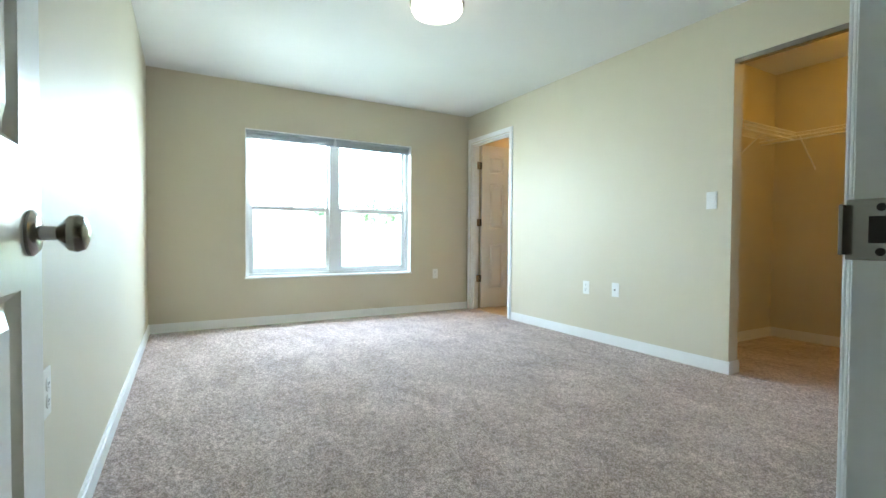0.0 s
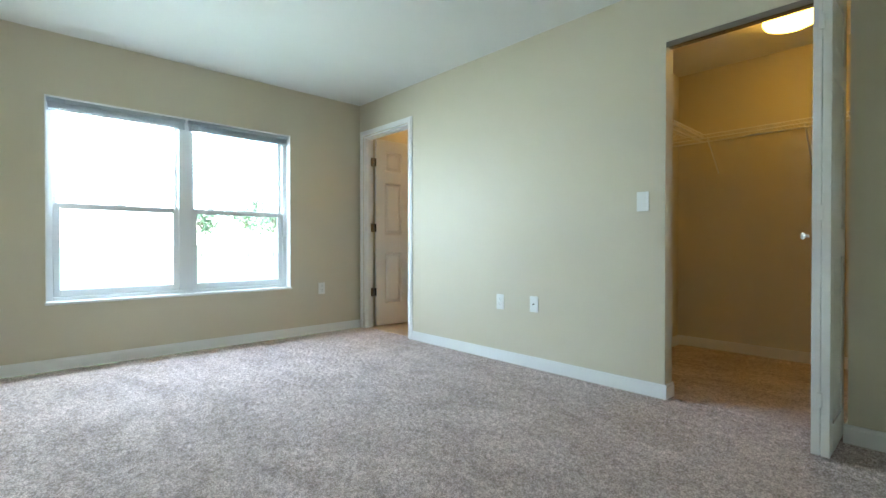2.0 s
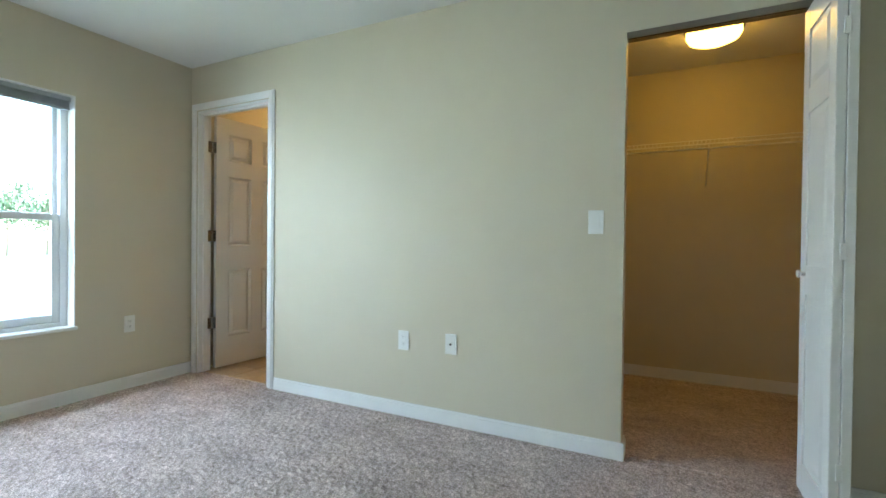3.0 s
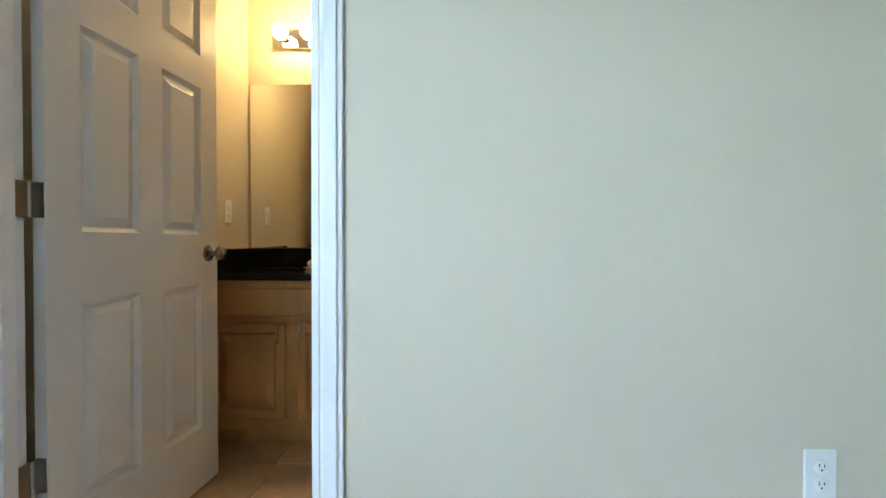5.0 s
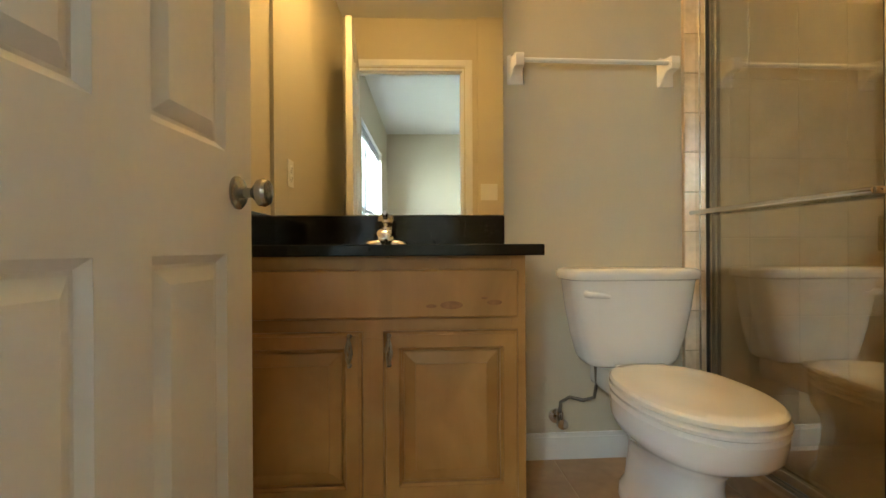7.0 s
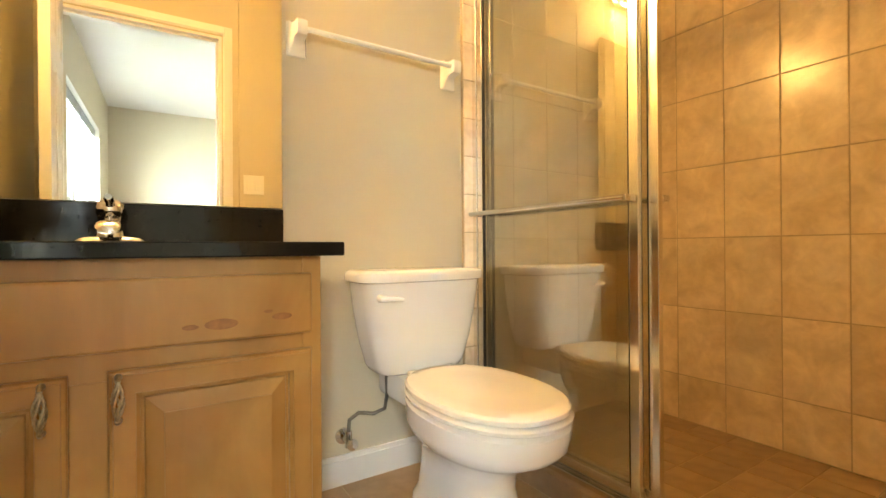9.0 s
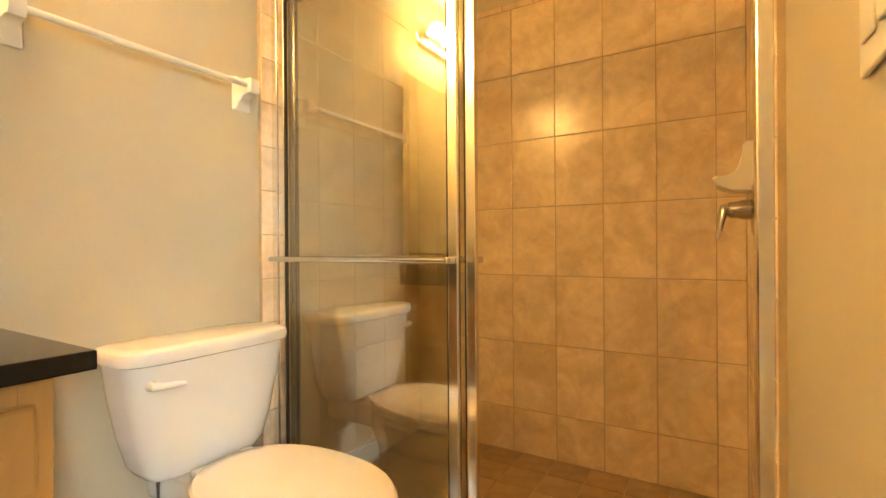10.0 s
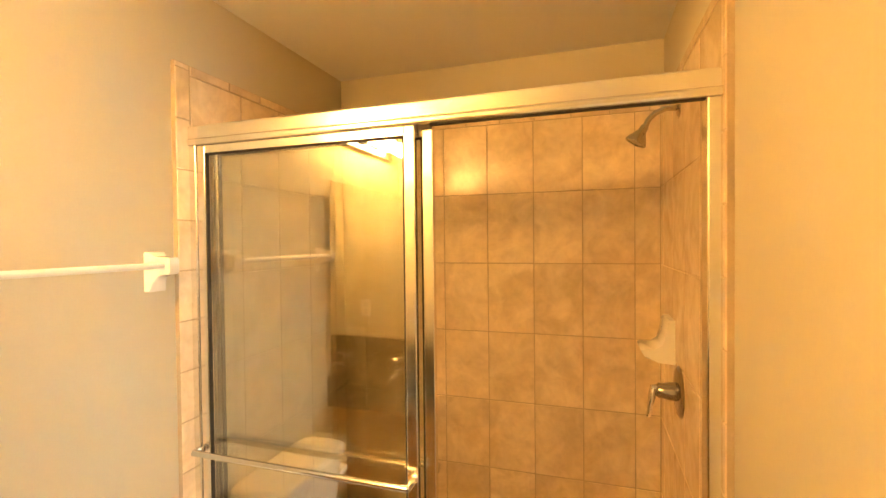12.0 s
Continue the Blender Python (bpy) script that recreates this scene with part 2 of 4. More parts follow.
def thing(name, m, label, category, group="", kind=""):
    ob = new(name)
    ob.empty_display_size = 0.05
    ob.matrix_basis = m
    return tagged(ob, label, category, group, kind)


def part(name, bm, material, parent, label="", smooth=False, placed=True):
    """One mesh under a thing or part; placed: its points are given in the place's own metres."""
    ob = new(name, mesh_of(name, bm, material, smooth))
    ob.parent = parent
    if placed and parent.type == 'EMPTY':
        ob.matrix_parent_inverse = parent.matrix_basis.inverted()
    return tagged(ob, label)


def wall_y(axis, a0, a1, lo, hi, top, holes):
    """Boxes of a wall that runs along x or y from lo to hi, a0..a1 thick, with holes (from, to, bottom, top)."""
    bm = bmesh.new()
    cuts = sorted({lo, hi, *[h[0] for h in holes], *[h[1] for h in holes]})
    for c0, c1 in zip(cuts, cuts[1:]):
        spans = [(0.0, top)]
        for h in holes:
            if h[0] <= c0 and c1 <= h[1]:
                spans = [s for s in ((0.0, h[2]), (h[3], top)) if s[1] > s[0]]
        for z0, z1 in spans:
            if axis == "x":
                box(bm, c0, c1, a0, a1, z0, z1)
            else:
                box(bm, a0, a1, c0, c1, z0, z1)
    bmesh.ops.remove_doubles(bm, verts=bm.verts, dist=1e-5)
    return bm

# ---- the large structure ----
H = 2.39            # ceilings
XW = -3.39          # bedroom west wall
YS = -4.67          # bedroom south wall
XB = 1.62           # bathroom and closet far wall
WT = 0.108          # inner wall thickness
WS = 0.134          # face of the thicker stretch of that wall beside and in the shower
D0, D1, DH = -0.845, -0.072, 2.045      # bathroom doorway
C0, C1, CH = -3.985, -3.19, 2.05      # closet opening
WX0, WX1, WZ0, WZ1 = -2.58, -0.785, 0.475, 1.945
E0, E1 = -3.30, -2.505                # entry doorway
SY = -1.66          # shower door
SB = -2.58          # shower back wall

def carpet_sheet(x0, x1, y0, y1, step):
    """Cut pile: a fine sheet whose tufts stand a few millimetres up and down."""
    nx, ny = int((x1 - x0) / step), int((y1 - y0) / step)
    rng = np.random.default_rng(5)
    gx, gy = np.meshgrid(np.linspace(x0, x1, nx), np.linspace(y0, y1, ny))
    wave = 0.0015 * np.sin(gx * 9 + 3 * np.sin(gy * 4)) * np.sin(gy * 7)
    gz = rng.uniform(-0.009, 0.0015, gx.shape) + wave
    co = np.stack([gx + rng.uniform(-0.3, 0.3, gx.shape) * step, gy + rng.uniform(-0.3, 0.3, gx.shape) * step, gz], -1).reshape(-1, 3)
    k = (np.arange(ny - 1)[:, None] * nx + np.arange(nx - 1)[None, :]).reshape(-1)
    quads = np.stack([k, k + 1, k + nx + 1, k + nx], -1)
    me = bpy.data.meshes.new("floor")
    me.from_pydata(co.tolist(), [], quads.tolist())
    me.materials.append(CARPET)
    me.shade_smooth()
    return me


floor = tagged(new("floor", carpet_sheet(XW, 0.06, YS - 0.3, 0.0, 0.0095)), "taupe cut-pile carpet on the bedroom floor", "carpet", "", "structure")
solid("floor_hall", boxes((XW, 0.06, -6.3, YS - 0.3, -0.1, 0.0), (XW, 0.06, YS - 0.3, 0.0, -0.1, -0.02)), CARPET, "taupe carpet in the hallway", "carpet", "structure")
solid("floor_closet", boxes((0.06, XB, -4.7, SB - 0.06, -0.1, 0.0)), CARPET, "taupe carpet in the closet", "carpet", "structure")
bath_floor = solid("floor_bathroom", boxes((0.06, XB, SB - 0.06, 0.0, -0.1, -0.0025)), GROUT,
                   "tan tiled bathroom floor", "floor", "structure")
solid("ceiling", boxes((XW - 0.15, XB + 0.15, -6.4, 0.25, H, H + 0.1)), CEIL, "white textured plaster ceiling", "ceiling", "structure")
solid("wall_north", wall_y("x", 0.0, 0.2, XW - 0.15, XB + 0.15, H, [(WX0, WX1, WZ0, WZ1)]), PAINT,
      "beige painted wall with a wide window", "wall", "structure")
solid("wall_east", wall_y("y", 0.0, WT, -4.7, 0.0, H, [(D0, D1, 0, DH), (C0, C1, 0, CH)]), PAINT,
      "beige painted wall with a bathroom doorway and a closet opening", "wall", "structure")
solid("wall_west", boxes((XW - 0.15, XW, -6.4, 0.0, 0, H)), PAINT, "beige painted bedroom wall", "wall", "structure")
solid("wall_south", wall_y("x", YS - WT, YS, XW, 0.0, H, [(E0, E1, 0, 2.045)]), PAINT, "beige painted wall with the entry doorway", "wall", "structure")
solid("wall_hall", boxes((XW, 0.0, -6.4, -6.25, 0, H), (-2.2, -2.05, -6.25, YS - WT, 0, H)), PAINT, "beige painted hallway walls", "wall", "structure")
solid("wall_bath_east", boxes((XB, XB + 0.15, -4.85, 0.0, 0, H)), PAINT, "beige painted far wall of bathroom and closet", "wall", "structure")
solid("wall_furring", boxes((WT, WS, SB, -0.935, 0, H)), PAINT, "beige painted thicker stretch of bathroom wall", "wall", "structure")
solid("wall_shower_back", boxes((WT, XB, SB - 0.10, SB, 0, H)), PAINT, "beige painted wall between shower and closet", "wall", "structure")
solid("wall_closet_south", boxes((0.0, XB, -4.85, -4.7, 0, H)), PAINT, "beige painted closet wall", "wall", "structure")


def skirting(name, segs, h=0.068):
    """Stepped baseboard: a tall body with a thinner rounded lip. Each segment: x0, x1, y0, y1 and the side it stands on."""
    bm = bmesh.new()
    for x0, x1, y0, y1, side in segs:
        box(bm, x0, x1, y0, y1, 0.0, h)
        d = 0.005
        if side == "e": box(bm, x0 + d, x1, y0, y1, h, h + 0.015)
        if side == "w": box(bm, x0, x1 - d, y0, y1, h, h + 0.015)
        if side == "n": box(bm, x0, x1, y0 + d, y1, h, h + 0.015)
        if side == "s": box(bm, x0, x1, y0, y1 - d, h, h + 0.015)
    return solid(name, bm, TRIM, "white painted baseboard along the wall", "baseboard", "structure")


b = 0.014
skirting("baseboard_bedroom", [(XW, 0.0, -b, 0, "n"), (XW, XW + b, YS, -b, "w"), (-b, 0, C1 - b, -0.91, "e"), (-b, 0, YS, C0 + b, "e"),
                               (0.0, WT, C1 - b, C1, "n"), (0.0, WT, C0, C0 + b, "s"), (E1 + 0.06, -b, YS, YS + b, "s")])
skirting("baseboard_closet", [(XB - b, XB, -4.7, SB - 0.1 - b, "e"), (WT, XB, SB - 0.1 - b, SB - 0.1, "n"), (WT, WT + b, C1, SB - 0.1 - b, "w"), (WT, XB - b, -4.7, -4.7 + b, "s")])
skirting("baseboard_bathroom", [(XB - b, XB, -1.58, -0.83, "e"), (WS, WS + b, -1.55, -0.936, "w")], 0.085)


def casing(name, axis, face, out, lo, hi, top, label):
    """Moulded casing round an opening on one wall face."""
    bm = bmesh.new()
    w = 0.056
    for inset, depth in ((0.0, 0.011), (0.012, 0.017)):
        a, c = sorted((face, face + out * depth))
        dims = [(lo - w + inset, lo - 0.005 - inset / 2, 0, top + w - inset), (hi + 0.005 + inset / 2, hi + w - inset, 0, top + w - inset), (lo - 0.005 - inset / 2, hi + 0.005 + inset / 2, top + 0.005 + inset / 2, top + w - inset)]
        for p, q, z0, z1 in dims:
            box(bm, *((a, c, p, q) if axis == "y" else (p, q, a, c)), z0, z1, r=0.003)
    return solid(name, bm, TRIM, label, "door casing", "structure")


casing("trim_door_1", "y", 0.0, -1, D0, D1, DH, "white moulded casing round the bathroom doorway")
casing("trim_door_2", "y", WT + 0.004, 1, D0, D1, DH, "white moulded casing on the bathroom side of the doorway")
casing("trim_door_3", "x", YS, 1, E0 - 0.008, E1, 2.045, "white moulded casing round the bedroom entry")
# jambs with stops
solid("jamb_door_1", boxes((0.0, WT, D0, D0 + 0.016, 0, DH), (0.0, WT, D1 - 0.016, D1, 0, DH), (0.0, WT, D0 + 0.016, D1 - 0.016, DH - 0.016, DH),
      (0.036, 0.074, D0 + 0.016, D0 + 0.027, 0, DH - 0.016), (0.036, 0.074, D1 - 0.027, D1 - 0.016, 0, DH - 0.016), (0.036, 0.074, D0 + 0.027, D1 - 0.027, DH - 0.027, DH - 0.016), r=0.0015),
      TRIM, "white painted door jamb with a stop", "door jamb", "structure")
solid("jamb_door_2", boxes((E0, E0 + 0.016, YS - WT, YS, 0, 2.045), (E1 - 0.016, E1, YS - WT, YS, 0, 2.045), (E0 + 0.016, E1 - 0.016, YS - WT, YS, 2.029, 2.045),
      (E1 - 0.027, E1 - 0.016, YS - 0.09, YS - 0.045, 0, 2.029), r=0.0015), TRIM, "white painted entry door jamb", "door jamb", "structure")


# ---- doors ----
def panel_leaf(parent, w, h, t, cols, rows, mt, leafname="leaf", stile=0.105):
    """A moulded panel leaf along +x from 0 to w, y from -t to 0, with raised panels on both faces. rows: (bottom, top) heights."""
    bm = bmesh.new()
    f = 0.013
    box(bm, 0.001, w - 0.001, -t + f, -f, 0.001, h - 0.001)
    n = cols
    pw = (w - (n + 1) * stile) / n
    xs = [(stile + i * (pw + stile), stile + i * (pw + stile) + pw) for i in range(n)]
    edges = [0.0] + [x for p in xs for x in p] + [w]
    for i in range(0, len(edges), 2):
        box(bm, edges[i], edges[i + 1], -t, 0, 0, h)
    zs = [0.0] + [z for p in rows for z in p] + [h]
    for x0, x1 in xs:
        for i in range(0, len(zs), 2):
            box(bm, x0, x1, -t, 0, zs[i], zs[i + 1])
        for z0, z1 in rows:        # sloped moulding inside each recess
            for y, yo in ((0.0, -f), (-t, -t + f)):
                m = 0.014
                o = [(x0, z0), (x1, z0), (x1, z1), (x0, z1)]
                q = [(x0 + m, z0 + m), (x1 - m, z0 + m), (x1 - m, z1 - m), (x0 + m, z1 - m)]
                vo = [bm.verts.new((x, y - (0.0008 if y == 0 else -0.0008), z)) for x, z in o]
                vi = [bm.verts.new((x, yo, z)) for x, z in q]
                for k in range(4):
                    bm.faces.new((vo[k], vo[(k + 1) % 4], vi[(k + 1) % 4], vi[k]))
    leaf = part(leafname, bm, mt, parent, placed=False)
    for x0, x1 in xs:
        for z0, z1 in rows:
            bm = bmesh.new()
            for y, yo in ((-0.0015, -f), (-t + 0.0015, -t + f)):
                m, k2 = 0.020, 0.024
                o = [(x0 + m, z0 + m), (x1 - m, z0 + m), (x1 - m, z1 - m), (x0 + m, z1 - m)]
                q = [(x0 + m + k2, z0 + m + k2), (x1 - m - k2, z0 + m + k2), (x1 - m - k2, z1 - m - k2), (x0 + m + k2, z1 - m - k2)]
                vo = [bm.verts.new((x, yo, z)) for x, z in o]
                vi = [bm.verts.new((x, y, z)) for x, z in q]
                for k in range(4):
                    bm.faces.new((vo[k], vo[(k + 1) % 4], vi[(k + 1) % 4], vi[k]))
                bm.faces.new(vi)
            part("panel", bm, mt, leaf, placed=False)
    return leaf


def knob_set(parent, x, z, t):
    """A nickel knob with rosette on both faces of a leaf that lies in y from -t to 0."""
    for y, s in ((0.0, 1), (-t, -1)):
        m = Matrix.Translation((x, y, z)) @ Matrix.Rotation(-s * math.pi / 2, 4, 'X')
        k = part("door_knob", lathe(bmesh.new(), [(0.011, 0.008), (0.010, 0.030), (0.016, 0.036), (0.026, 0.044), (0.028, 0.054), (0.024, 0.063), (0.012, 0.068), (0.0, 0.069)], m), STEEL, parent, "brushed nickel round knob", True, False)
        part("rosette", lathe(bmesh.new(), [(0.033, 0.0), (0.033, 0.004), (0.026, 0.010), (0.012, 0.011)], m), STEEL, k, "", True, False)


SIX = [(0.235, 0.795), (0.988, 1.555), (1.68, 1.90)]
bath_door = thing("door_bathroom", pose(0.136, -0.084, 0.012, 0, 0, -5.4), "white six-panel moulded door standing open into the bathroom", "door")
lf = panel_leaf(bath_door, 0.738, 2.025, 0.035, 2, SIX, DOORP)
knob_set(bath_door, 0.676, 0.915, 0.035)
for hz in (0.365, 1.065, 1.775):
    # pin, leaf on the door edge and leaf on the jamb
    bm = bmesh.new()
    tube(bm, [(-0.020, -0.012, hz - 0.045), (-0.020, -0.012, hz + 0.045)], 0.006, 12)
    box(bm, -0.060, -0.021, -0.0135, -0.0115, hz - 0.045, hz + 0.045, r=0.0009, seg=1)
    box(bm, -0.0025, -0.0005, -0.034, -0.004, hz - 0.045, hz + 0.045, r=0.0009, seg=1)
    box(bm, -0.020, -0.0006, -0.014, -0.012, hz - 0.045, hz + 0.045, r=0.0009, seg=1)
    part("hinge", bm, STEEL, bath_door, "brushed nickel butt hinge", True, False)

entry_door = thing("door_entry", pose(-3.327, YS + 0.012, 0.012, 0, 0, 90.0), "white six-panel moulded entry door standing open against the wall", "door")
panel_leaf(entry_door, 0.705, 2.025, 0.035, 2, SIX, DOORP)
knob_set(entry_door, 0.645, 0.872, 0.035)

strike = thing("strike_plate", pose(E1 - 0.018, YS - 0.02, 0.93), "nickel strike plate screwed to the entry jamb", "strike plate")
part("plate", boxes((E1 - 0.0185, E1 - 0.0162, YS - 0.040, YS + 0.004, 0.862, 0.922), (E1 - 0.03, E1 - 0.0165, YS + 0.002, YS + 0.006, 0.867, 0.917), r=0.0008), STEEL, strike)
# no hole is cut: a thin dark box paints the shade inside it
part("latch_hole_shade", boxes((E1 - 0.0192, E1 - 0.0186, YS - 0.032, YS - 0.014, 0.879, 0.905)), DARK, strike)
for z in (0.8705, 0.9135):
    part("screw", lathe(bmesh.new(), [(0.004, 0), (0.0035, 0.0012), (0.0, 0.0015)], pose(E1 - 0.0186, YS - 0.023, z, 0, -90, 0), 12), DARK, strike, "", True)
strike2 = thing("strike_plate", pose(0.09, D0 + 0.017, 0.94), "nickel strike plate screwed to the bathroom jamb", "strike plate")
part("plate", boxes((0.078, 0.107, D0 + 0.0165, D0 + 0.0185, 0.889, 0.949), r=0.0008), STEEL, strike2)
# dark box on the plate, painted shade of the latch hole
part("latch_hole_shade", boxes((0.084, 0.100, D0 + 0.0186, D0 + 0.0192, 0.906, 0.932)), DARK, strike2)

# folded closet door: two leaves hinged at their room edge
bifold = thing("bifold_door", pose(0.06, -3.93, 0.02), "white panelled bifold closet door folded open", "door")
FOUR = [(0.12, 0.82), (0.94, 1.56), (1.66, 1.90)]
for nm, a, c in (("lead_leaf", (0.062, -3.886), (-0.315, -3.899)), ("pivot_leaf", (-0.318, -3.961), (0.062, -3.966))):
    d = Vector((c[0] - a[0], c[1] - a[1], 0))
    ang = math.degrees(math.atan2(d.y, d.x))
    hold = part(nm, boxes((0, 0.001, -0.001, 0, 0.001, 0.002)), DOORP, bifold, "", False, False)
    hold.matrix_basis = pose(a[0] - 0.06, a[1] + 3.93, 0, 0, 0, ang)
    w = d.length
    bm = bmesh.new()
    t, f, st = 0.030, 0.006, 0.07
    box(bm, 0.001, w - 0.001, f, t - f, 0.001, 1.999)
    box(bm, 0, st, 0, t, 0, 2.0, r=0.002, seg=1)
    box(bm, w - st, w, 0, t, 0, 2.0, r=0.002, seg=1)
    zs = [0.0] + [z for p in FOUR for z in p] + [2.0]
    for i in range(0, len(zs), 2):
        box(bm, st, w - st, 0, t, zs[i], zs[i + 1])
    hold.data = mesh_of(nm, bm, DOORP)
    for z0, z1 in FOUR:
        bm = bmesh.new()
        for y, yo in ((0.001, f), (t - 0.001, t - f)):
            m, k2 = 0.012, 0.024
            vo = [bm.verts.new((x, yo, z)) for x, z in ((st + m, z0 + m), (w - st - m, z0 + m), (w - st - m, z1 - m), (st + m, z1 - m))]
            m += k2
            vi = [bm.verts.new((x, y, z)) for x, z in ((st + m, z0 + m), (w - st - m, z0 + m), (w - st - m, z1 - m), (st + m, z1 - m))]
            for k in range(4):
                bm.faces.new((vo[k], vo[(k + 1) % 4], vi[(k + 1) % 4], vi[k]))
            bm.faces.new(vi)
        part("panel", bm, DOORP, hold, "", False, False)
for z in (0.25, 1.02, 1.80):
    part("hinge", boxes((-0.323, -0.314, -3.936, -3.918, z - 0.03, z + 0.03), r=0.002), DOORP, bifold)
part("knob", lathe(bmesh.new(), [(0.007, 0), (0.007, 0.012), (0.015, 0.020), (0.014, 0.026), (0.0, 0.030)], pose(-0.13, -3.862, 0.93, -90, 0, 2)), PLASTIC, bifold, "small white round knob", True)
solid("closet_track", boxes((0.035, 0.075, C0 + 0.002, C1 - 0.002, CH - 0.022, CH - 0.001), (0.0005, 0.008, C0 + 0.002, C1 - 0.002, CH - 0.03, CH - 0.001)), STEEL, "grey metal bifold track under the closet header", "track", "structure")

# ---- window ----
window = thing("window_1", pose(-1.68, 0.10, WZ0), "white vinyl twin single-hung window with raised blinds", "window", "", "structure")
fy0, fy1 = 0.085, 0.165
mid = -1.675
part("window_frame", boxes((WX0, WX0 + 0.045, fy0, fy1, WZ0, WZ1), (WX1 - 0.045, WX1, fy0, fy1, WZ0, WZ1), (WX0 + 0.045, WX1 - 0.045, fy0, fy1, WZ1 - 0.04, WZ1),
     (WX0 + 0.045, WX1 - 0.045, fy0, fy1, WZ0, WZ0 + 0.035), (mid - 0.05, mid + 0.05, fy0, fy1, WZ0 + 0.035, WZ1 - 0.04), r=0.003), VINYL, window)
part("window_sill", boxes((WX0 - 0.006, WX1 + 0.006, -0.022, fy0, WZ0 - 0.012, WZ0 + 0.008), r=0.004), TRIM, window, "white stone window sill")
part("reveal", boxes((WX0, WX0 + 0.006, 0.001, fy0, WZ0 + 0.009, WZ1), (WX1 - 0.006, WX1, 0.001, fy0, WZ0 + 0.009, WZ1), (WX0 + 0.006, WX1 - 0.006, 0.001, fy0, WZ1 - 0.006, WZ1)), TRIM, window)
ZM = 1.175
for a, c in ((WX0 + 0.045, mid - 0.05), (mid + 0.05, WX1 - 0.045)):
    lo = part("lower_sash", boxes((a, a + 0.04, 0.095, 0.125, WZ0 + 0.035, ZM + 0.02), (c - 0.04, c, 0.095, 0.125, WZ0 + 0.035, ZM + 0.02), (a + 0.04, c - 0.04, 0.095, 0.125, WZ0 + 0.035, WZ0 + 0.085),
              (a + 0.04, c - 0.04, 0.095, 0.125, ZM - 0.02, ZM + 0.02), r=0.003), VINYL, window)
    g = part("pane", boxes((a + 0.04, c - 0.04, 0.108, 0.112, WZ0 + 0.085, ZM - 0.02)), GLASS, lo, "clear glass pane")
    g.visible_shadow = False
    up = part("upper_sash", boxes((a, a + 0.025, 0.128, 0.155, ZM, WZ1 - 0.04), (c - 0.025, c, 0.128, 0.155, ZM, WZ1 - 0.04), (a + 0.025, c - 0.025, 0.128, 0.155, ZM, ZM + 0.025),
              (a + 0.025, c - 0.025, 0.128, 0.155, WZ1 - 0.065, WZ1 - 0.04), r=0.003), VINYL, window)
    g = part("pane", boxes((a + 0.025, c - 0.025, 0.139, 0.143, ZM + 0.025, WZ1 - 0.065)), GLASS, up, "clear glass pane")
    g.visible_shadow = False
    part("sash_lock", boxes(((a + c) / 2 - 0.03, (a + c) / 2 + 0.03, 0.088, 0.112, ZM + 0.0205, ZM + 0.032), r=0.003), VINYL, lo)
for a, c in ((WX0 + 0.012, mid - 0.012), (mid + 0.012, WX1 - 0.012)):
    bl = thing("raised_blind", pose((a + c) / 2, 0.05, WZ1 - 0.01), "white mini blind drawn fully up under the window head", "blind", "raised blinds")
    part("headrail", boxes((a, c, 0.030, 0.066, WZ1 - 0.036, WZ1 - 0.008), r=0.002), BLIND, bl)
    for k in range(10):
        part("slat", boxes((a + 0.006, c - 0.006, 0.034 + 0.002 * (k % 2), 0.064 + 0.002 * (k % 2), WZ1 - 0.0405 - 0.0042 * k, WZ1 - 0.0388 - 0.0042 * k)), BLIND, bl)
    part("bottom_rail", boxes((a + 0.004, c - 0.004, 0.034, 0.062, WZ1 - 0.092, WZ1 - 0.081), r=0.002), BLIND, bl)
    part("wand", tube(bmesh.new(), [(a + 0.07, 0.028, WZ1 - 0.03), (a + 0.07, 0.028, WZ1 - 0.72)], 0.003, 8), BLIND, bl, "thin clear tilt wand", True)


# ---- plates on the walls ----
def wall_plate(name, m, label, kind_of, w=0.072, h=0.116, group=""):
    """A plastic plate facing -y, its back at y 0."""
    p = thing(name, m, label, "wall plate", group)
    part("plate", boxes((-w / 2, w / 2, -0.006, -0.0003, -h / 2, h / 2), r=0.0025), PLASTIC, p, "", False, False)
    if kind_of == "switch":
        for k in range(max(1, round(w / 0.075))):
            x = (k - (round(w / 0.075) - 1) / 2) * 0.046
            part("rocker", boxes((x - 0.0165, x + 0.0165, -0.0095, -0.0062, -0.034, 0.034), r=0.0015), PLASTIC, p, "", False, False)
    elif kind_of == "outlet":
        for z in (-0.020, 0.020):
            s = part("socket", lathe(bmesh.new(), [(0.0165, 0), (0.0165, 0.0015), (0.0155, 0.0022)], pose(0, -0.0062, z, 90), 20), PLASTIC, p, "", True, False)
            # dark slivers on the face paint the shade inside uncut slots
            part("slot_shade", boxes((-0.0065, -0.0045, -0.0090, -0.0086, z - 0.001, z + 0.007), (0.0045, 0.0065, -0.0090, -0.0086, z - 0.001, z + 0.006), (-0.002, 0.002, -0.0090, -0.0086, z - 0.009, z - 0.005)), DARK, s, "", False, False)
    else:
        part("jack", lathe(bmesh.new(), [(0.006, 0), (0.006, 0.008), (0.003, 0.009)], pose(0, -0.0062, 0, 90), 12), STEEL, p, "brass cable jack", True, False)
    return p


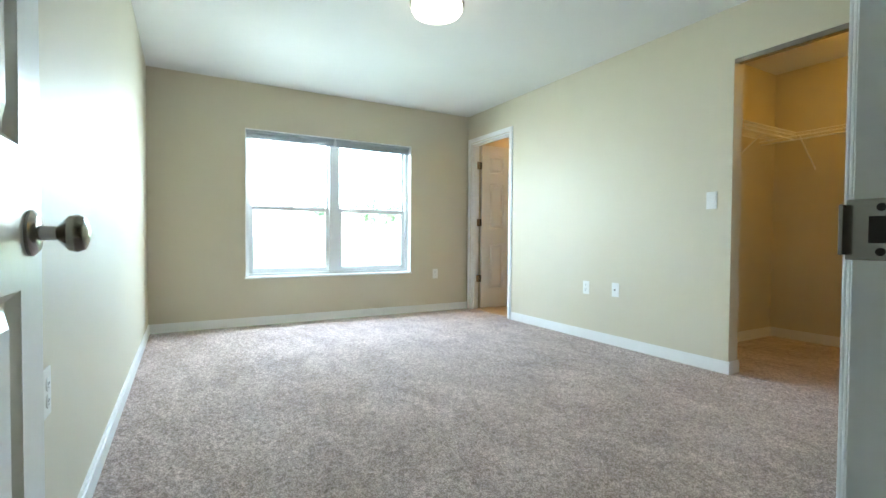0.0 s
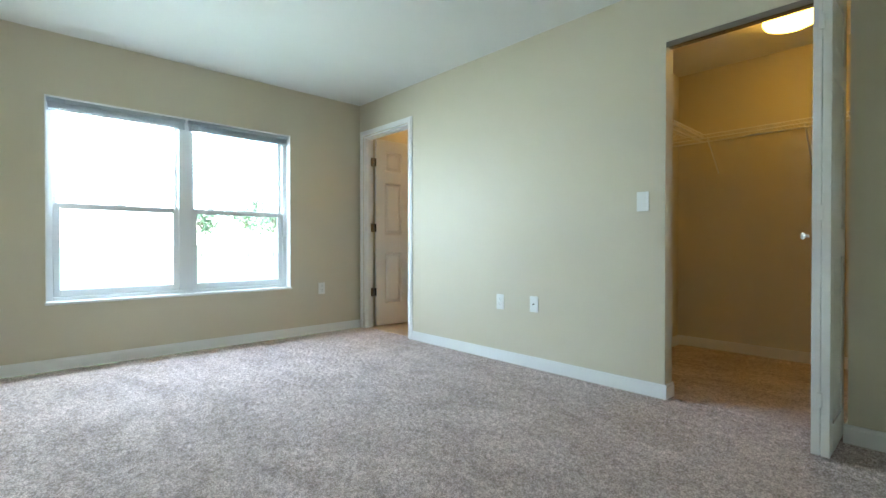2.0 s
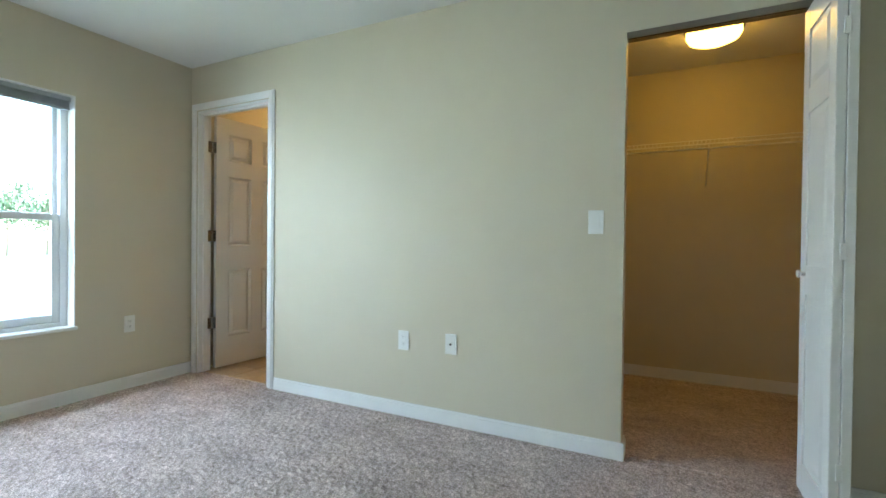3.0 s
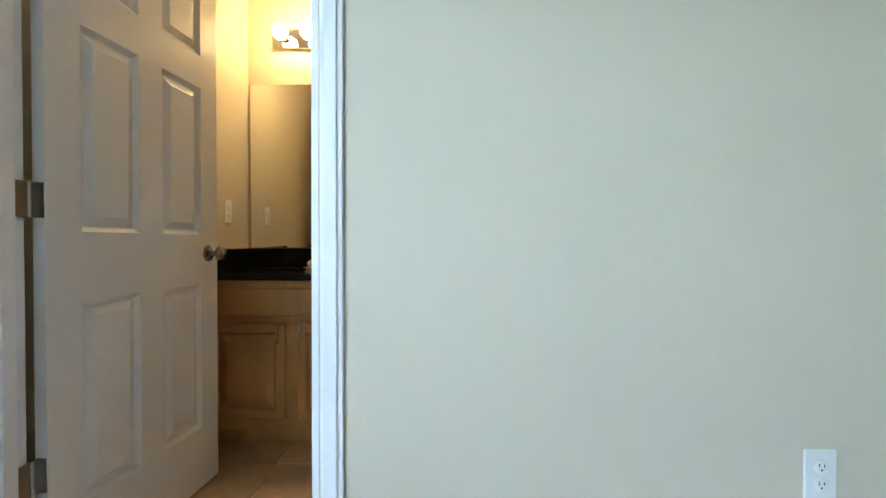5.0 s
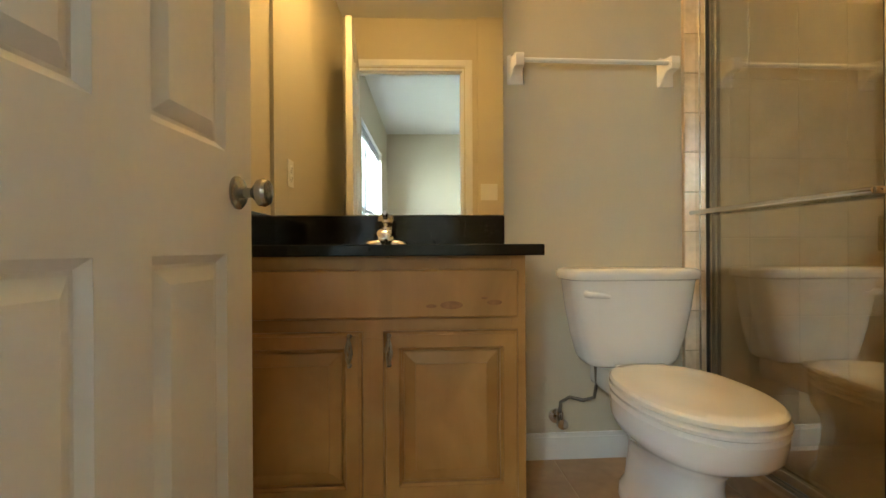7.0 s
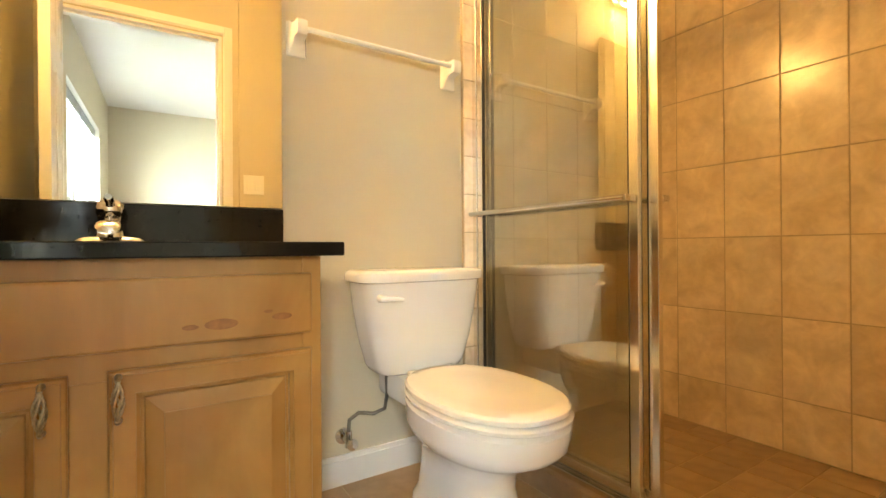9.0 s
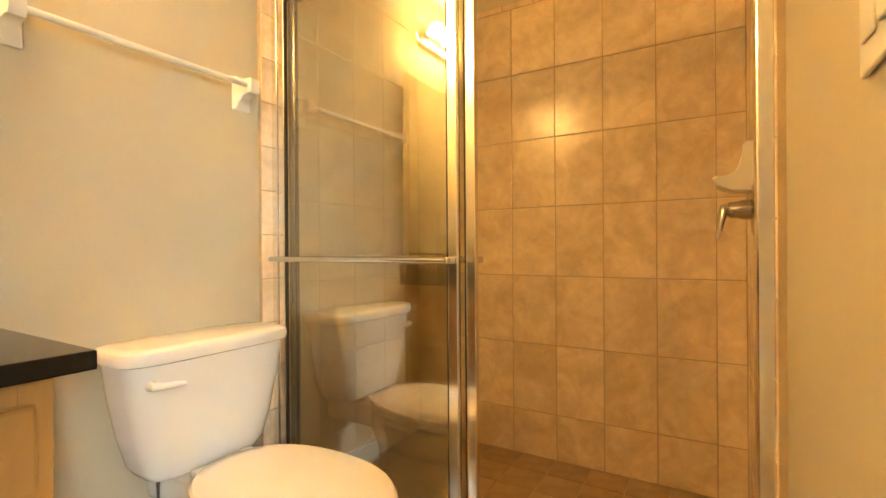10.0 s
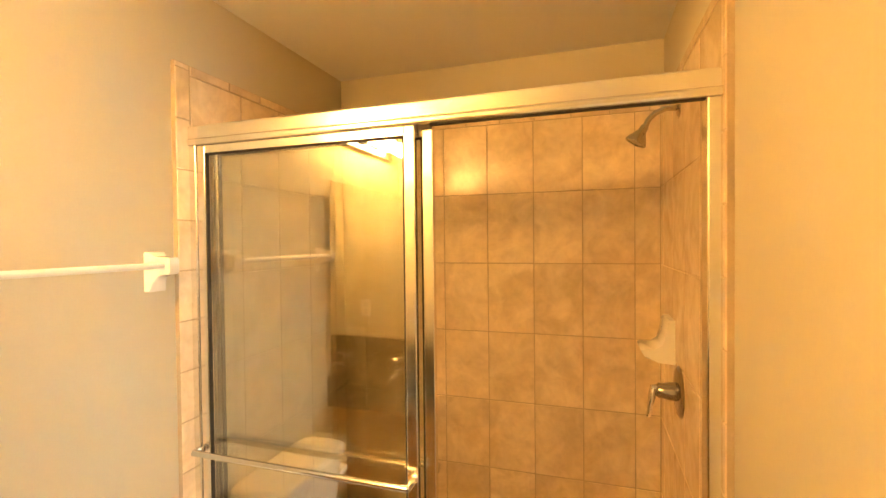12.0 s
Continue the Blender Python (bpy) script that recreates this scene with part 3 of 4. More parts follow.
wall_plate("outlet", pose(-0.46, 0.0, 0.45), "white duplex outlet on the window wall", "outlet", group="outlets")
wall_plate("outlet", pose(0.0, -1.967, 0.453, 0, 0, -90), "white duplex outlet on the beige wall", "outlet", group="outlets")
wall_plate("cable_outlet", pose(0.0, -2.282, 0.462, 0, 0, -90), "white cable jack plate on the beige wall", "jack")
wall_plate("light_switch", pose(0.0, -3.062, 1.147, 0, 0, -90), "white rocker light switch beside the closet", "switch")
wall_plate("outlet", pose(XW, -3.48, 0.51, 0, 0, 90), "white outlet plate on the bedroom wall", "outlet", group="outlets")
wall_plate("bathroom_outlet", pose(1.36, 0.0, 1.13), "white outlet plate beside the mirror", "outlet")
wall_plate("double_switch", pose(WS, -1.015, 1.18, 0, 0, 90), "white double rocker switch on the bathroom wall", "switch", w=0.118)


# ---- ceiling lamps ----
def dome_lamp(x, y, r, glass, label):
    p = thing("ceiling_lamp", pose(x, y, H), label, "ceiling light")
    part("pan", lathe(bmesh.new(), [(r * 1.03, 0.0), (r * 1.06, -0.012), (r * 1.04, -0.028), (r * 0.9, -0.03)], pose(x, y, H - 0.0005), 40), STEEL, p, "brushed nickel trim ring", True)
    part("shade", lathe(bmesh.new(), [(r * 0.98, -0.0305), (r * 0.99, -0.055), (r * 0.90, -0.080), (r * 0.65, -0.098), (r * 0.3, -0.106), (0.0, -0.108)], pose(x, y, H), 40), glass, p, "lit frosted glass bowl", True)


dome_lamp(-1.69, -2.27, 0.165, LAMPGLASS, "round ceiling lamp with lit frosted glass and nickel ring")
dome_lamp(0.92, -3.61, 0.155, CLOSETGLASS, "round closet ceiling lamp with lit frosted glass")

vent = thing("ceiling_vent", pose(0.59, -0.30, H), "white square exhaust fan grille in the bathroom ceiling", "vent")
part("frame", boxes((0.48, 0.70, -0.41, -0.39, H - 0.014, H - 0.0005), (0.48, 0.70, -0.21, -0.19, H - 0.014, H - 0.0005), (0.48, 0.50, -0.39, -0.21, H - 0.014, H - 0.0005), (0.68, 0.70, -0.39, -0.21, H - 0.014, H - 0.0005), r=0.003), PLASTIC, vent)
for k in range(8):
    part("slat", boxes((0.50, 0.68, -0.385 + 0.022 * k, -0.373 + 0.022 * k, H - 0.010, H - 0.004)), PLASTIC, vent)

# ---- closet wire shelving ----
SZ = 1.775


def wire_shelf(m, length, depth, name_label):
    p = thing("wire_shelf", m, name_label, "shelf", "closet shelving")
    for y, z in ((0.006, 0.0), (depth * 0.55, 0.0), (depth - 0.004, 0.0), (depth, -0.03)):
        part("rail", tube(bmesh.new(), [(0, y, z), (length, y, z)], 0.0035, 8), PLASTIC, p, "white coated steel rail", True, False)
    part("hang_rod", tube(bmesh.new(), [(0, depth - 0.02, -0.055), (length, depth - 0.02, -0.055)], 0.006, 8), PLASTIC, p, "white coated hanging rod", True, False)
    n = int(length / 0.026)
    for k in range(n):
        x = (k + 0.5) * length / n
        part("wire", tube(bmesh.new(), [(x, 0.004, 0.003), (x, depth, 0.003), (x, depth + 0.002, -0.03)], 0.0014, 5, False), PLASTIC, p, "", True, False)
    for x in [0.45 + 0.62 * k for k in range(int((length - 0.3) / 0.62) + 1)]:
        part("brace", tube(bmesh.new(), [(x, depth - 0.02, -0.02), (x, depth - 0.035, -0.055), (x, 0.012, -0.27), (x, 0.005, -0.285)], 0.0058, 8), PLASTIC, p, "white diagonal shelf brace", True, False)


wire_shelf(pose(XB - 0.001, -4.69, SZ, 0, 0, 90), 2.0 - 0.01, 0.30, "white coated wire shelf with hanging rod on the closet wall")
wire_shelf(pose(XB - 0.31, SB - 0.101, SZ, 0, 0, 180), 0.95, 0.30, "white coated wire shelf on the short closet wall")

# ---- vanity ----
VX, VY0, VY1, VT = 1.095, -0.83, -0.012, 0.795     # front, right end, left end, cabinet top
vanity = thing("vanity_cabinet", pose(1.35, -0.42, 0), "maple bathroom vanity cabinet with raised-panel doors", "cabinet")
part("body", boxes((VX + 0.019, XB, VY0, VY1, 0.10, VT), r=0.0015), MAPLE, vanity)
part("face_frame", boxes((VX, VX + 0.019, VY0, VY0 + 0.04, 0.10, VT), (VX, VX + 0.019, VY1 - 0.04, VY1, 0.10, VT), (VX, VX + 0.019, VY0 + 0.04, VY1 - 0.04, VT - 0.045, VT),
     (VX, VX + 0.019, VY0 + 0.04, VY1 - 0.04, 0.10, 0.165), (VX, VX + 0.019, VY0 + 0.04, VY1 - 0.04, 0.58, 0.645), (VX, VX + 0.019, -0.46, -0.382, 0.165, 0.58), r=0.0015), MAPLE, vanity)
part("toe_kick", boxes((VX + 0.07, VX + 0.085, VY0, VY1, 0.0, 0.10)), MAPLE, vanity, "recessed wooden toe kick")


def ring_frame(bm, x0, x1, y0, y1, z0, z1, fr):
    """A frame in one piece facing -x, its outer edge stepped, its inner edge moulded."""
    rings = []
    for x, k in ((x1, 0.0), (x0 + 0.010, 0.0), (x0 + 0.004, 0.003), (x0 + 0.003, 0.0075), (x0, 0.0085), (x0, fr - 0.007), (x0 + 0.003, fr - 0.006), (x0 + 0.007, fr), (x1, fr)):
        rings.append([bm.verts.new((x, a, c)) for a, c in ((y0 + k, z0 + k), (y1 - k, z0 + k), (y1 - k, z1 - k), (y0 + k, z1 - k))])
    for a, c in zip(rings, rings[1:] + rings[:1]):
        for k in range(4):
            bm.faces.new((a[k], a[(k + 1) % 4], c[(k + 1) % 4], c[k]))
    return bm


def raised_panel(bm, x, y0, y1, z0, z1):
    """The raised field set into a frame, with a groove round it."""
    rings = []
    for d, k in ((0.0, 0.0), (-0.001, 0.0), (-0.001, 0.005), (-0.0045, 0.007), (-0.0150, 0.036), (-0.0175, 0.0365), (-0.0178, 0.038)):
        rings.append([bm.verts.new((x + d, a, c)) for a, c in ((y0 + k, z0 + k), (y1 - k, z0 + k), (y1 - k, z1 - k), (y0 + k, z1 - k))])
    for a, c in zip(rings, rings[1:]):
        for k in range(4):
            bm.faces.new((a[k], a[(k + 1) % 4], c[(k + 1) % 4], c[k]))
    bm.faces.new(rings[-1])
    return bm


for y0, y1, hy in ((-0.806, -0.448, -0.464), (-0.394, -0.036, -0.362)):
    d = part("door", ring_frame(bmesh.new(), VX - 0.019, VX - 0.0008, y0, y1, 0.150, 0.598, 0.048), MAPLE, vanity, "raised-panel maple door")
    part("panel", raised_panel(bmesh.new(), VX - 0.0008, y0 + 0.0485, y1 - 0.0485, 0.1985, 0.5495), MAPLE, d)
    bm = bmesh.new()
    hx, z0, z1 = VX - 0.036, 0.518, 0.584
    for k in range(5):      # strands that swell and twist between two feet
        a = 2 * math.pi * k / 5
        tube(bm, [(hx + 0.0070 * math.sin(math.pi * f) * math.cos(a + 2.6 * f), hy + 0.0085 * math.sin(math.pi * f) * math.sin(a + 2.6 * f), z0 + (z1 - z0) * f) for f in [i / 10 for i in range(11)]], 0.0027, 7)
    for z, dz in ((z0, -1), (z1, 1)):
        tube(bm, [(VX - 0.0185, hy, z + dz * 0.005), (hx + 0.006, hy, z + dz * 0.005), (hx, hy, z)], [0.0065, 0.0045, 0.0045], 10)
    part("handle", bm, BRONZE, d, "twisted open-strand bronze pull", True)
df = part("drawer_front", boxes((VX - 0.019, VX - 0.001, -0.806, -0.036, 0.632, 0.760), r=0.006), MAPLE, vanity, "plain maple false drawer front with knots")
for y, z, a in ((-0.575, 0.664, 0.014), (-0.628, 0.666, 0.030), (-0.742, 0.672, 0.020), (-0.715, 0.684, 0.009)):
    bm = bmesh.new()
    loft(bm, [(0, 0, 0, a, a * 0.35, 2), (0.0006, 0, 0, a * 0.8, a * 0.25, 2)], 20)
    bmesh.ops.transform(bm, matrix=Matrix.Translation((VX - 0.0191, y, z)) @ Matrix.Rotation(-math.pi / 2, 4, 'Y') @ Matrix.Rotation(math.pi / 2, 4, 'Z'), verts=bm.verts)
    part("knot", bm, KNOT, df)

counter = thing("vanity_counter", pose(1.33, -0.44, VT), "black granite vanity counter with backsplash", "countertop")
# slab around an oval bowl opening is covered by the undermount basin rim
part("slab", boxes((1.065, XB, -0.875, -0.003, VT + 0.0005, VT + 0.031), r=0.003), GRAN, counter)
part("backsplash", boxes((XB - 0.022, XB - 0.0005, -0.875, -0.003, VT + 0.0315, 0.937), r=0.002), GRAN, counter)
part("side_splash", boxes((1.075, XB - 0.0225, -0.022, -0.003, VT + 0.0315, 0.937), r=0.002), GRAN, counter)
cz = VT + 0.0312
tap = thing("faucet", pose(1.455, -0.435, cz), "chrome single-lever bathroom faucet", "faucet")
FX, FY = 1.462, -0.435
part("base_plate", loft(bmesh.new(), [(cz, FX, FY, 0.026, 0.072, 2.6), (cz + 0.006, FX, FY, 0.026, 0.072, 2.6), (cz + 0.014, FX, FY, 0.021, 0.062, 2.3), (cz + 0.018, FX, FY, 0.016, 0.042, 2.2)]), CHROME, tap, "", True)
part("column", loft(bmesh.new(), [(cz + 0.0165, FX, FY, 0.025, 0.031, 2.2), (cz + 0.034, FX, FY, 0.023, 0.027, 2.2), (cz + 0.056, FX, FY, 0.021, 0.023, 2), (cz + 0.066, FX, FY, 0.023, 0.025, 2)]), CHROME, tap, "", True)
bm = bmesh.new()
rings = []
for x, z, rz, ry in ((FX - 0.010, 0.036, 0.016, 0.026), (FX - 0.045, 0.044, 0.013, 0.026), (FX - 0.080, 0.042, 0.012, 0.025), (FX - 0.103, 0.033, 0.013, 0.024), (FX - 0.109, 0.028, 0.009, 0.019)):
    rings.append([bm.verts.new((x, FY + ry * math.cos(k * math.pi / 10), cz + z + rz * math.sin(k * math.pi / 10))) for k in range(20)])
for a, c in zip(rings, rings[1:]):
    for k in range(20):
        bm.faces.new((a[k], a[(k + 1) % 20], c[(k + 1) % 20], c[k]))
bm.faces.new(rings[0])
bm.faces.new(rings[-1])
spout = part("spout", bm, CHROME, tap, "broad flattened chrome spout", True)
part("aerator", lathe(bmesh.new(), [(0.011, 0), (0.011, 0.012), (0.009, 0.014)], pose(FX - 0.088, FY, cz + 0.020)), CHROME, spout, "", True)
part("cap", lathe(bmesh.new(), [(0.024, 0.0665), (0.028, 0.072), (0.029, 0.084), (0.026, 0.098), (0.018, 0.106), (0.0, 0.109)], pose(FX, FY, cz)), CHROME, tap, "domed chrome handle cap", True)
part("lever", tube(bmesh.new(), [(FX - 0.012, FY, cz + 0.092), (FX - 0.040, FY, cz + 0.101), (FX - 0.066, FY, cz + 0.106), (FX - 0.074, FY, cz + 0.107)], [0.012, 0.010, 0.010, 0.007], 12), CHROME, tap, "", True)
part("lift_rod", tube(bmesh.new(), [(FX + 0.033, FY, cz + 0.012), (FX + 0.033, FY, cz + 0.075), (FX + 0.033, FY, cz + 0.080), (FX + 0.033, FY, cz + 0.090)], [0.0025, 0.0025, 0.006, 0.005], 10), CHROME, tap, "", True)
# the mirror hangs a touch out of true: its top and its far end stand off the wall
glass = solid("mirror", boxes((-0.003, 0.003, -0.4275, 0.4275, -0.464, 0.464)), MIRROR, "large frameless wall mirror above the vanity", "mirror")
glass.matrix_basis = pose(XB - 0.0155, -0.4445, 1.405, 0, -0.50, -0.90)

bar = thing("vanity_light", pose(XB - 0.02, -0.452, 2.12), "nickel light bar with four lit globe bulbs", "light bar")
part("back_plate", boxes((XB - 0.03, XB - 0.001, -0.755, -0.150, 2.072, 2.182), r=0.006), CHROME, bar, "polished mirror-like back plate")
for k in range(4):
    y = -0.225 - k * 0.1515
    m = pose(XB - 0.030, y, 2.127, 0, -90, 0)
    so = part("socket", lathe(bmesh.new(), [(0.026, 0), (0.026, 0.010), (0.020, 0.022), (0.019, 0.030)], m), CHROME, bar, "", True)
    part("bulb", lathe(bmesh.new(), [(0.013, 0.031), (0.016, 0.040), (0.030, 0.052), (0.040, 0.068), (0.0425, 0.085), (0.038, 0.103), (0.025, 0.118), (0.010, 0.125), (0.0, 0.126)], m), BULB, so, "lit round globe bulb", True)


# ---- towel bar, paper holder ----
def ceramic_post(parent, x, y, z, s):
    """A flared ceramic post on a wall at x, standing out by s: a curved side outline, narrower towards its end."""
    outline = [(0.0, -0.056), (0.010, -0.056), (0.014, -0.050), (0.018, -0.032), (0.030, -0.014), (0.050, -0.007), (0.070, -0.006), (0.076, 0.002), (0.076, 0.034), (0.070, 0.042), (0.050, 0.043), (0.022, 0.046), (0.012, 0.056), (0.0, 0.058)]
    bm = bmesh.new()
    rows = []
    for f in (-1.0, -0.86, 0.86, 1.0):
        k = 1.0 if abs(f) < 0.9 else 0.90
        rows.append([bm.verts.new((x + s * d * k, y + f * (0.033 - 0.015 * min(d / 0.03, 1)), z + h * (1 if k == 1 else 0.95))) for d, h in outline])
    n = len(outline)
    for a, c in zip(rows, rows[1:]):
        for k in range(n):
            bm.faces.new((a[k], a[(k + 1) % n], c[(k + 1) % n], c[k]))
    bm.faces.new(rows[0])
    bm.faces.new(list(reversed(rows[-1])))
    part("post", bm, PORC, parent, "white ceramic wall post", True)


tb = thing("towel_bar", pose(XB, -1.21, 1.49), "white ceramic towel bar on the beige wall", "towel bar")
ceramic_post(tb, XB - 0.0005, -0.925, 1.497, -1)
ceramic_post(tb, XB - 0.0005, -1.520, 1.497, -1)
part("rail", tube(bmesh.new(), [(XB - 0.055, -0.945, 1.517), (XB - 0.055, -1.50, 1.517)], 0.009, 14), PLASTIC, tb, "", True)
tp = thing("paper_holder", pose(WS, -1.38, 0.48), "white ceramic toilet paper holder on the wall", "paper holder")
ceramic_post(tp, WS + 0.0005, -1.30, 0.48, 1)
ceramic_post(tp, WS + 0.0005, -1.46, 0.48, 1)
part("roller", tube(bmesh.new(), [(WS + 0.055, -1.321, 0.50), (WS + 0.055, -1.439, 0.50)], 0.011, 14), PLASTIC, tp, "", True)

# ---- toilet ----
TY = -1.302
toilet = thing("toilet", pose(1.25, TY, 0), "white porcelain two-piece toilet with the lid closed", "toilet")
part("bowl", loft(bmesh.new(), [(0.0, 1.20, TY, 0.235, 0.115, 2.6), (0.03, 1.20, TY, 0.232, 0.112, 2.6), (0.06, 1.205, TY, 0.208, 0.098, 2.5), (0.16, 1.21, TY, 0.185, 0.092, 2.4), (0.20, 1.205, TY, 0.188, 0.098, 2.3), (0.235, 1.188, TY, 0.206, 0.118, 2.2), (0.265, 1.160, TY, 0.240, 0.150, 2.2),
     (0.29, 1.140, TY, 0.264, 0.172, 2.2), (0.31, 1.133, TY, 0.274, 0.180, 2.2), (0.345, 1.13, TY, 0.278, 0.182, 2.2), (0.3610, 1.13, TY, 0.278, 0.184, 2.2), (0.3710, 1.13, TY, 0.268, 0.174, 2.2)]), PORC, toilet, "", True)
part("bowl_deck", boxes((1.33, 1.60, TY - 0.105, TY + 0.105, 0.30, 0.392), r=0.02), PORC, toilet, "", True)
part("tank", loft(bmesh.new(), [(0.393, 1.510, TY, 0.070, 0.140, 4.5), (0.400, 1.510, TY, 0.082, 0.158, 4.5), (0.420, 1.509, TY, 0.088, 0.170, 4.8), (0.50, 1.506, TY, 0.095, 0.192, 5), (0.60, 1.503, TY, 0.100, 0.212, 5), (0.70, 1.50, TY, 0.103, 0.226, 5)], 64), PORC, toilet, "", True)
part("tank_lid", loft(bmesh.new(), [(0.7005, 1.50, TY, 0.106, 0.231, 5), (0.705, 1.50, TY, 0.113, 0.240, 5), (0.722, 1.50, TY, 0.115, 0.242, 5), (0.733, 1.50, TY, 0.112, 0.239, 5), (0.739, 1.50, TY, 0.104, 0.231, 5), (0.742, 1.50, TY, 0.088, 0.212, 5)], 64), PORC, toilet, "", True)
part("flush_lever", tube(bmesh.new(), [(1.405, TY + 0.182, 0.655), (1.385, TY + 0.182, 0.655), (1.378, TY + 0.168, 0.655), (1.376, TY + 0.140, 0.653), (1.377, TY + 0.115, 0.649)], [0.013, 0.011, 0.010, 0.009, 0.006], 12), PORC, toilet, "white flush lever", True)
part("seat", loft(bmesh.new(), [(0.3715, 1.127, TY, 0.255, 0.168, 2.25), (0.3750, 1.127, TY, 0.257, 0.170, 2.25), (0.3780, 1.125, TY, 0.275, 0.185, 2.25), (0.3870, 1.125, TY, 0.277, 0.187, 2.25), (0.3915, 1.125, TY, 0.270, 0.181, 2.25)], 64), PORC, toilet, "", True)
part("lid", loft(bmesh.new(), [(0.3920, 1.13, TY, 0.250, 0.166, 2.25), (0.3965, 1.13, TY, 0.254, 0.170, 2.25), (0.3990, 1.13, TY, 0.273, 0.184, 2.25), (0.4110, 1.13, TY, 0.274, 0.184, 2.25), (0.4180, 1.13, TY, 0.266, 0.178, 2.25), (0.4205, 1.13, TY, 0.235, 0.152, 2.2), (0.4195, 1.13, TY, 0.215, 0.136, 2.2), (0.4225, 1.13, TY, 0.12, 0.07, 2.1)], 64), PORC, toilet, "closed white seat lid", True)
for s in (-1, 1):
    part("seat_hinge", boxes((1.375, 1.41, TY + s * 0.07 - 0.018, TY + s * 0.07 + 0.018, 0.3925, 0.415), r=0.006), PORC, toilet, "", True)
    part("bolt_cap", lathe(bmesh.new(), [(0.016, 0), (0.015, 0.010), (0.009, 0.017), (0, 0.019)], pose(1.28, TY + s * 0.118, 0.002), 16), PORC, toilet, "", True)
valve = thing("supply_valve", pose(XB, -1.075, 0.16), "chrome shut-off valve with a braided hose to the toilet", "valve")
part("escutcheon", lathe(bmesh.new(), [(0.028, 0.0), (0.027, 0.006), (0.012, 0.010), (0.010, 0.05)], pose(XB - 0.0005, -1.075, 0.165, 0, -90, 0)), CHROME, valve, "", True)
part("valve_body", tube(bmesh.new(), [(XB - 0.055, -1.075, 0.145), (XB - 0.055, -1.075, 0.20)], 0.013, 12), CHROME, valve, "", True)
part("handle", lathe(bmesh.new(), [(0.006, 0), (0.006, 0.018), (0.019, 0.02), (0.019, 0.028), (0.0, 0.03)], pose(XB - 0.066, -1.075, 0.165, 0, -90, 0), 14), CHROME, valve, "", True)
hose_pts = [Vector((XB - 0.055, -1.075, 0.20)), Vector((XB - 0.055, -1.078, 0.235)), Vector((XB - 0.06, -1.11, 0.255)), Vector((XB - 0.07, -1.16, 0.245)), Vector((XB - 0.085, -1.195, 0.26)), Vector((XB - 0.095, -1.20, 0.31)), Vector((XB - 0.10, -1.195, 0.395))]
part("hose", tube(bmesh.new(), hose_pts, 0.0065, 10), RUBBER, valve, "grey braided hose", True)

# ---- shower ----
CW = 0.075
solid("shower_curb", boxes((WS + 0.012, XB - 0.012, SY - 0.055, SY + 0.055, -0.004, CW), r=0.004), FTILE, "low tan tiled shower curb", "shower curb", "structure")
enc = thing("shower_enclosure", pose(0.87, SY, CW), "aluminium framed sliding glass shower doors slid to one side", "shower door")
sx0, sx1 = WS + 0.0125, XB - 0.0125
part("header", boxes((sx0, sx1, SY - 0.032, SY + 0.032, 1.885, 1.942), (sx0, sx1, SY + 0.028, SY + 0.036, 1.88, 1.90), r=0.006), ALU, enc, "polished aluminium header rail")
# dark strip added below the header as the shade in its open track
part("channel", boxes((sx0 + 0.036, 0.812, SY + 0.016, SY + 0.030, 1.8755, 1.8795)), DARK, enc, "dark strip painting the shade of the roller channel under the header")
part("bottom_track", boxes((sx0, sx1, SY - 0.030, SY + 0.030, CW + 0.0005, CW + 0.018), (sx0, sx1, SY - 0.004, SY + 0.004, CW + 0.018, CW + 0.030), r=0.002), ALU, enc)
part("jamb", boxes((sx1 - 0.030, sx1, SY - 0.028, SY + 0.028, CW + 0.031, 1.8845), r=0.004), ALU, enc)
part("jamb", boxes((sx0, sx0 + 0.034, SY - 0.028, SY + 0.028, CW + 0.031, 1.8845), r=0.004), ALU, enc)
for nm, yc, a, c in (("outer_panel", SY + 0.015, 0.855, sx1 - 0.032), ("inner_panel", SY - 0.015, 0.815, sx1 - 0.055)):
    p = part(nm, boxes((a, a + 0.030, yc - 0.010, yc + 0.010, CW + 0.035, 1.884), (c - 0.030, c, yc - 0.010, yc + 0.010, CW + 0.035, 1.884), (a + 0.030, c - 0.030, yc - 0.010, yc + 0.010, 1.855, 1.884),
             (a + 0.030, c - 0.030, yc - 0.010, yc + 0.010, CW + 0.035, CW + 0.065), r=0.002), ALU, enc, "aluminium framed glass panel")
    g = part("pane", boxes((a + 0.028, c - 0.028, yc - 0.0025, yc + 0.0025, CW + 0.06, 1.86)), SHGLASS, p, "clear tempered glass pane")
    g.visible_shadow = False
    part("gasket", boxes((a + 0.0302, a + 0.0345, yc - 0.0075, yc + 0.0075, CW + 0.0655, 1.8545), (c - 0.0345, c - 0.0302, yc - 0.0075, yc + 0.0075, CW + 0.0655, 1.8545), (a + 0.0346, c - 0.0346, yc - 0.0075, yc + 0.0075, 1.8505, 1.8545)), DARK, p, "black rubber glazing gasket")
    s = 1 if nm == "outer_panel" else -1
    yb = yc + s * 0.055
    bm = tube(bmesh.new(), [(a + 0.012, yb, 0.945), (c - 0.012, yb, 0.945)], 0.009, 14)
    for x in (a + 0.014, c - 0.014):
        box(bm, x - 0.008, x + 0.008, min(yc + s * 0.0105, yb), max(yc + s * 0.0105, yb), 0.936, 0.954, r=0.003)
    part("towel_rail", bm, CHROME, p, "chrome towel rail", True)

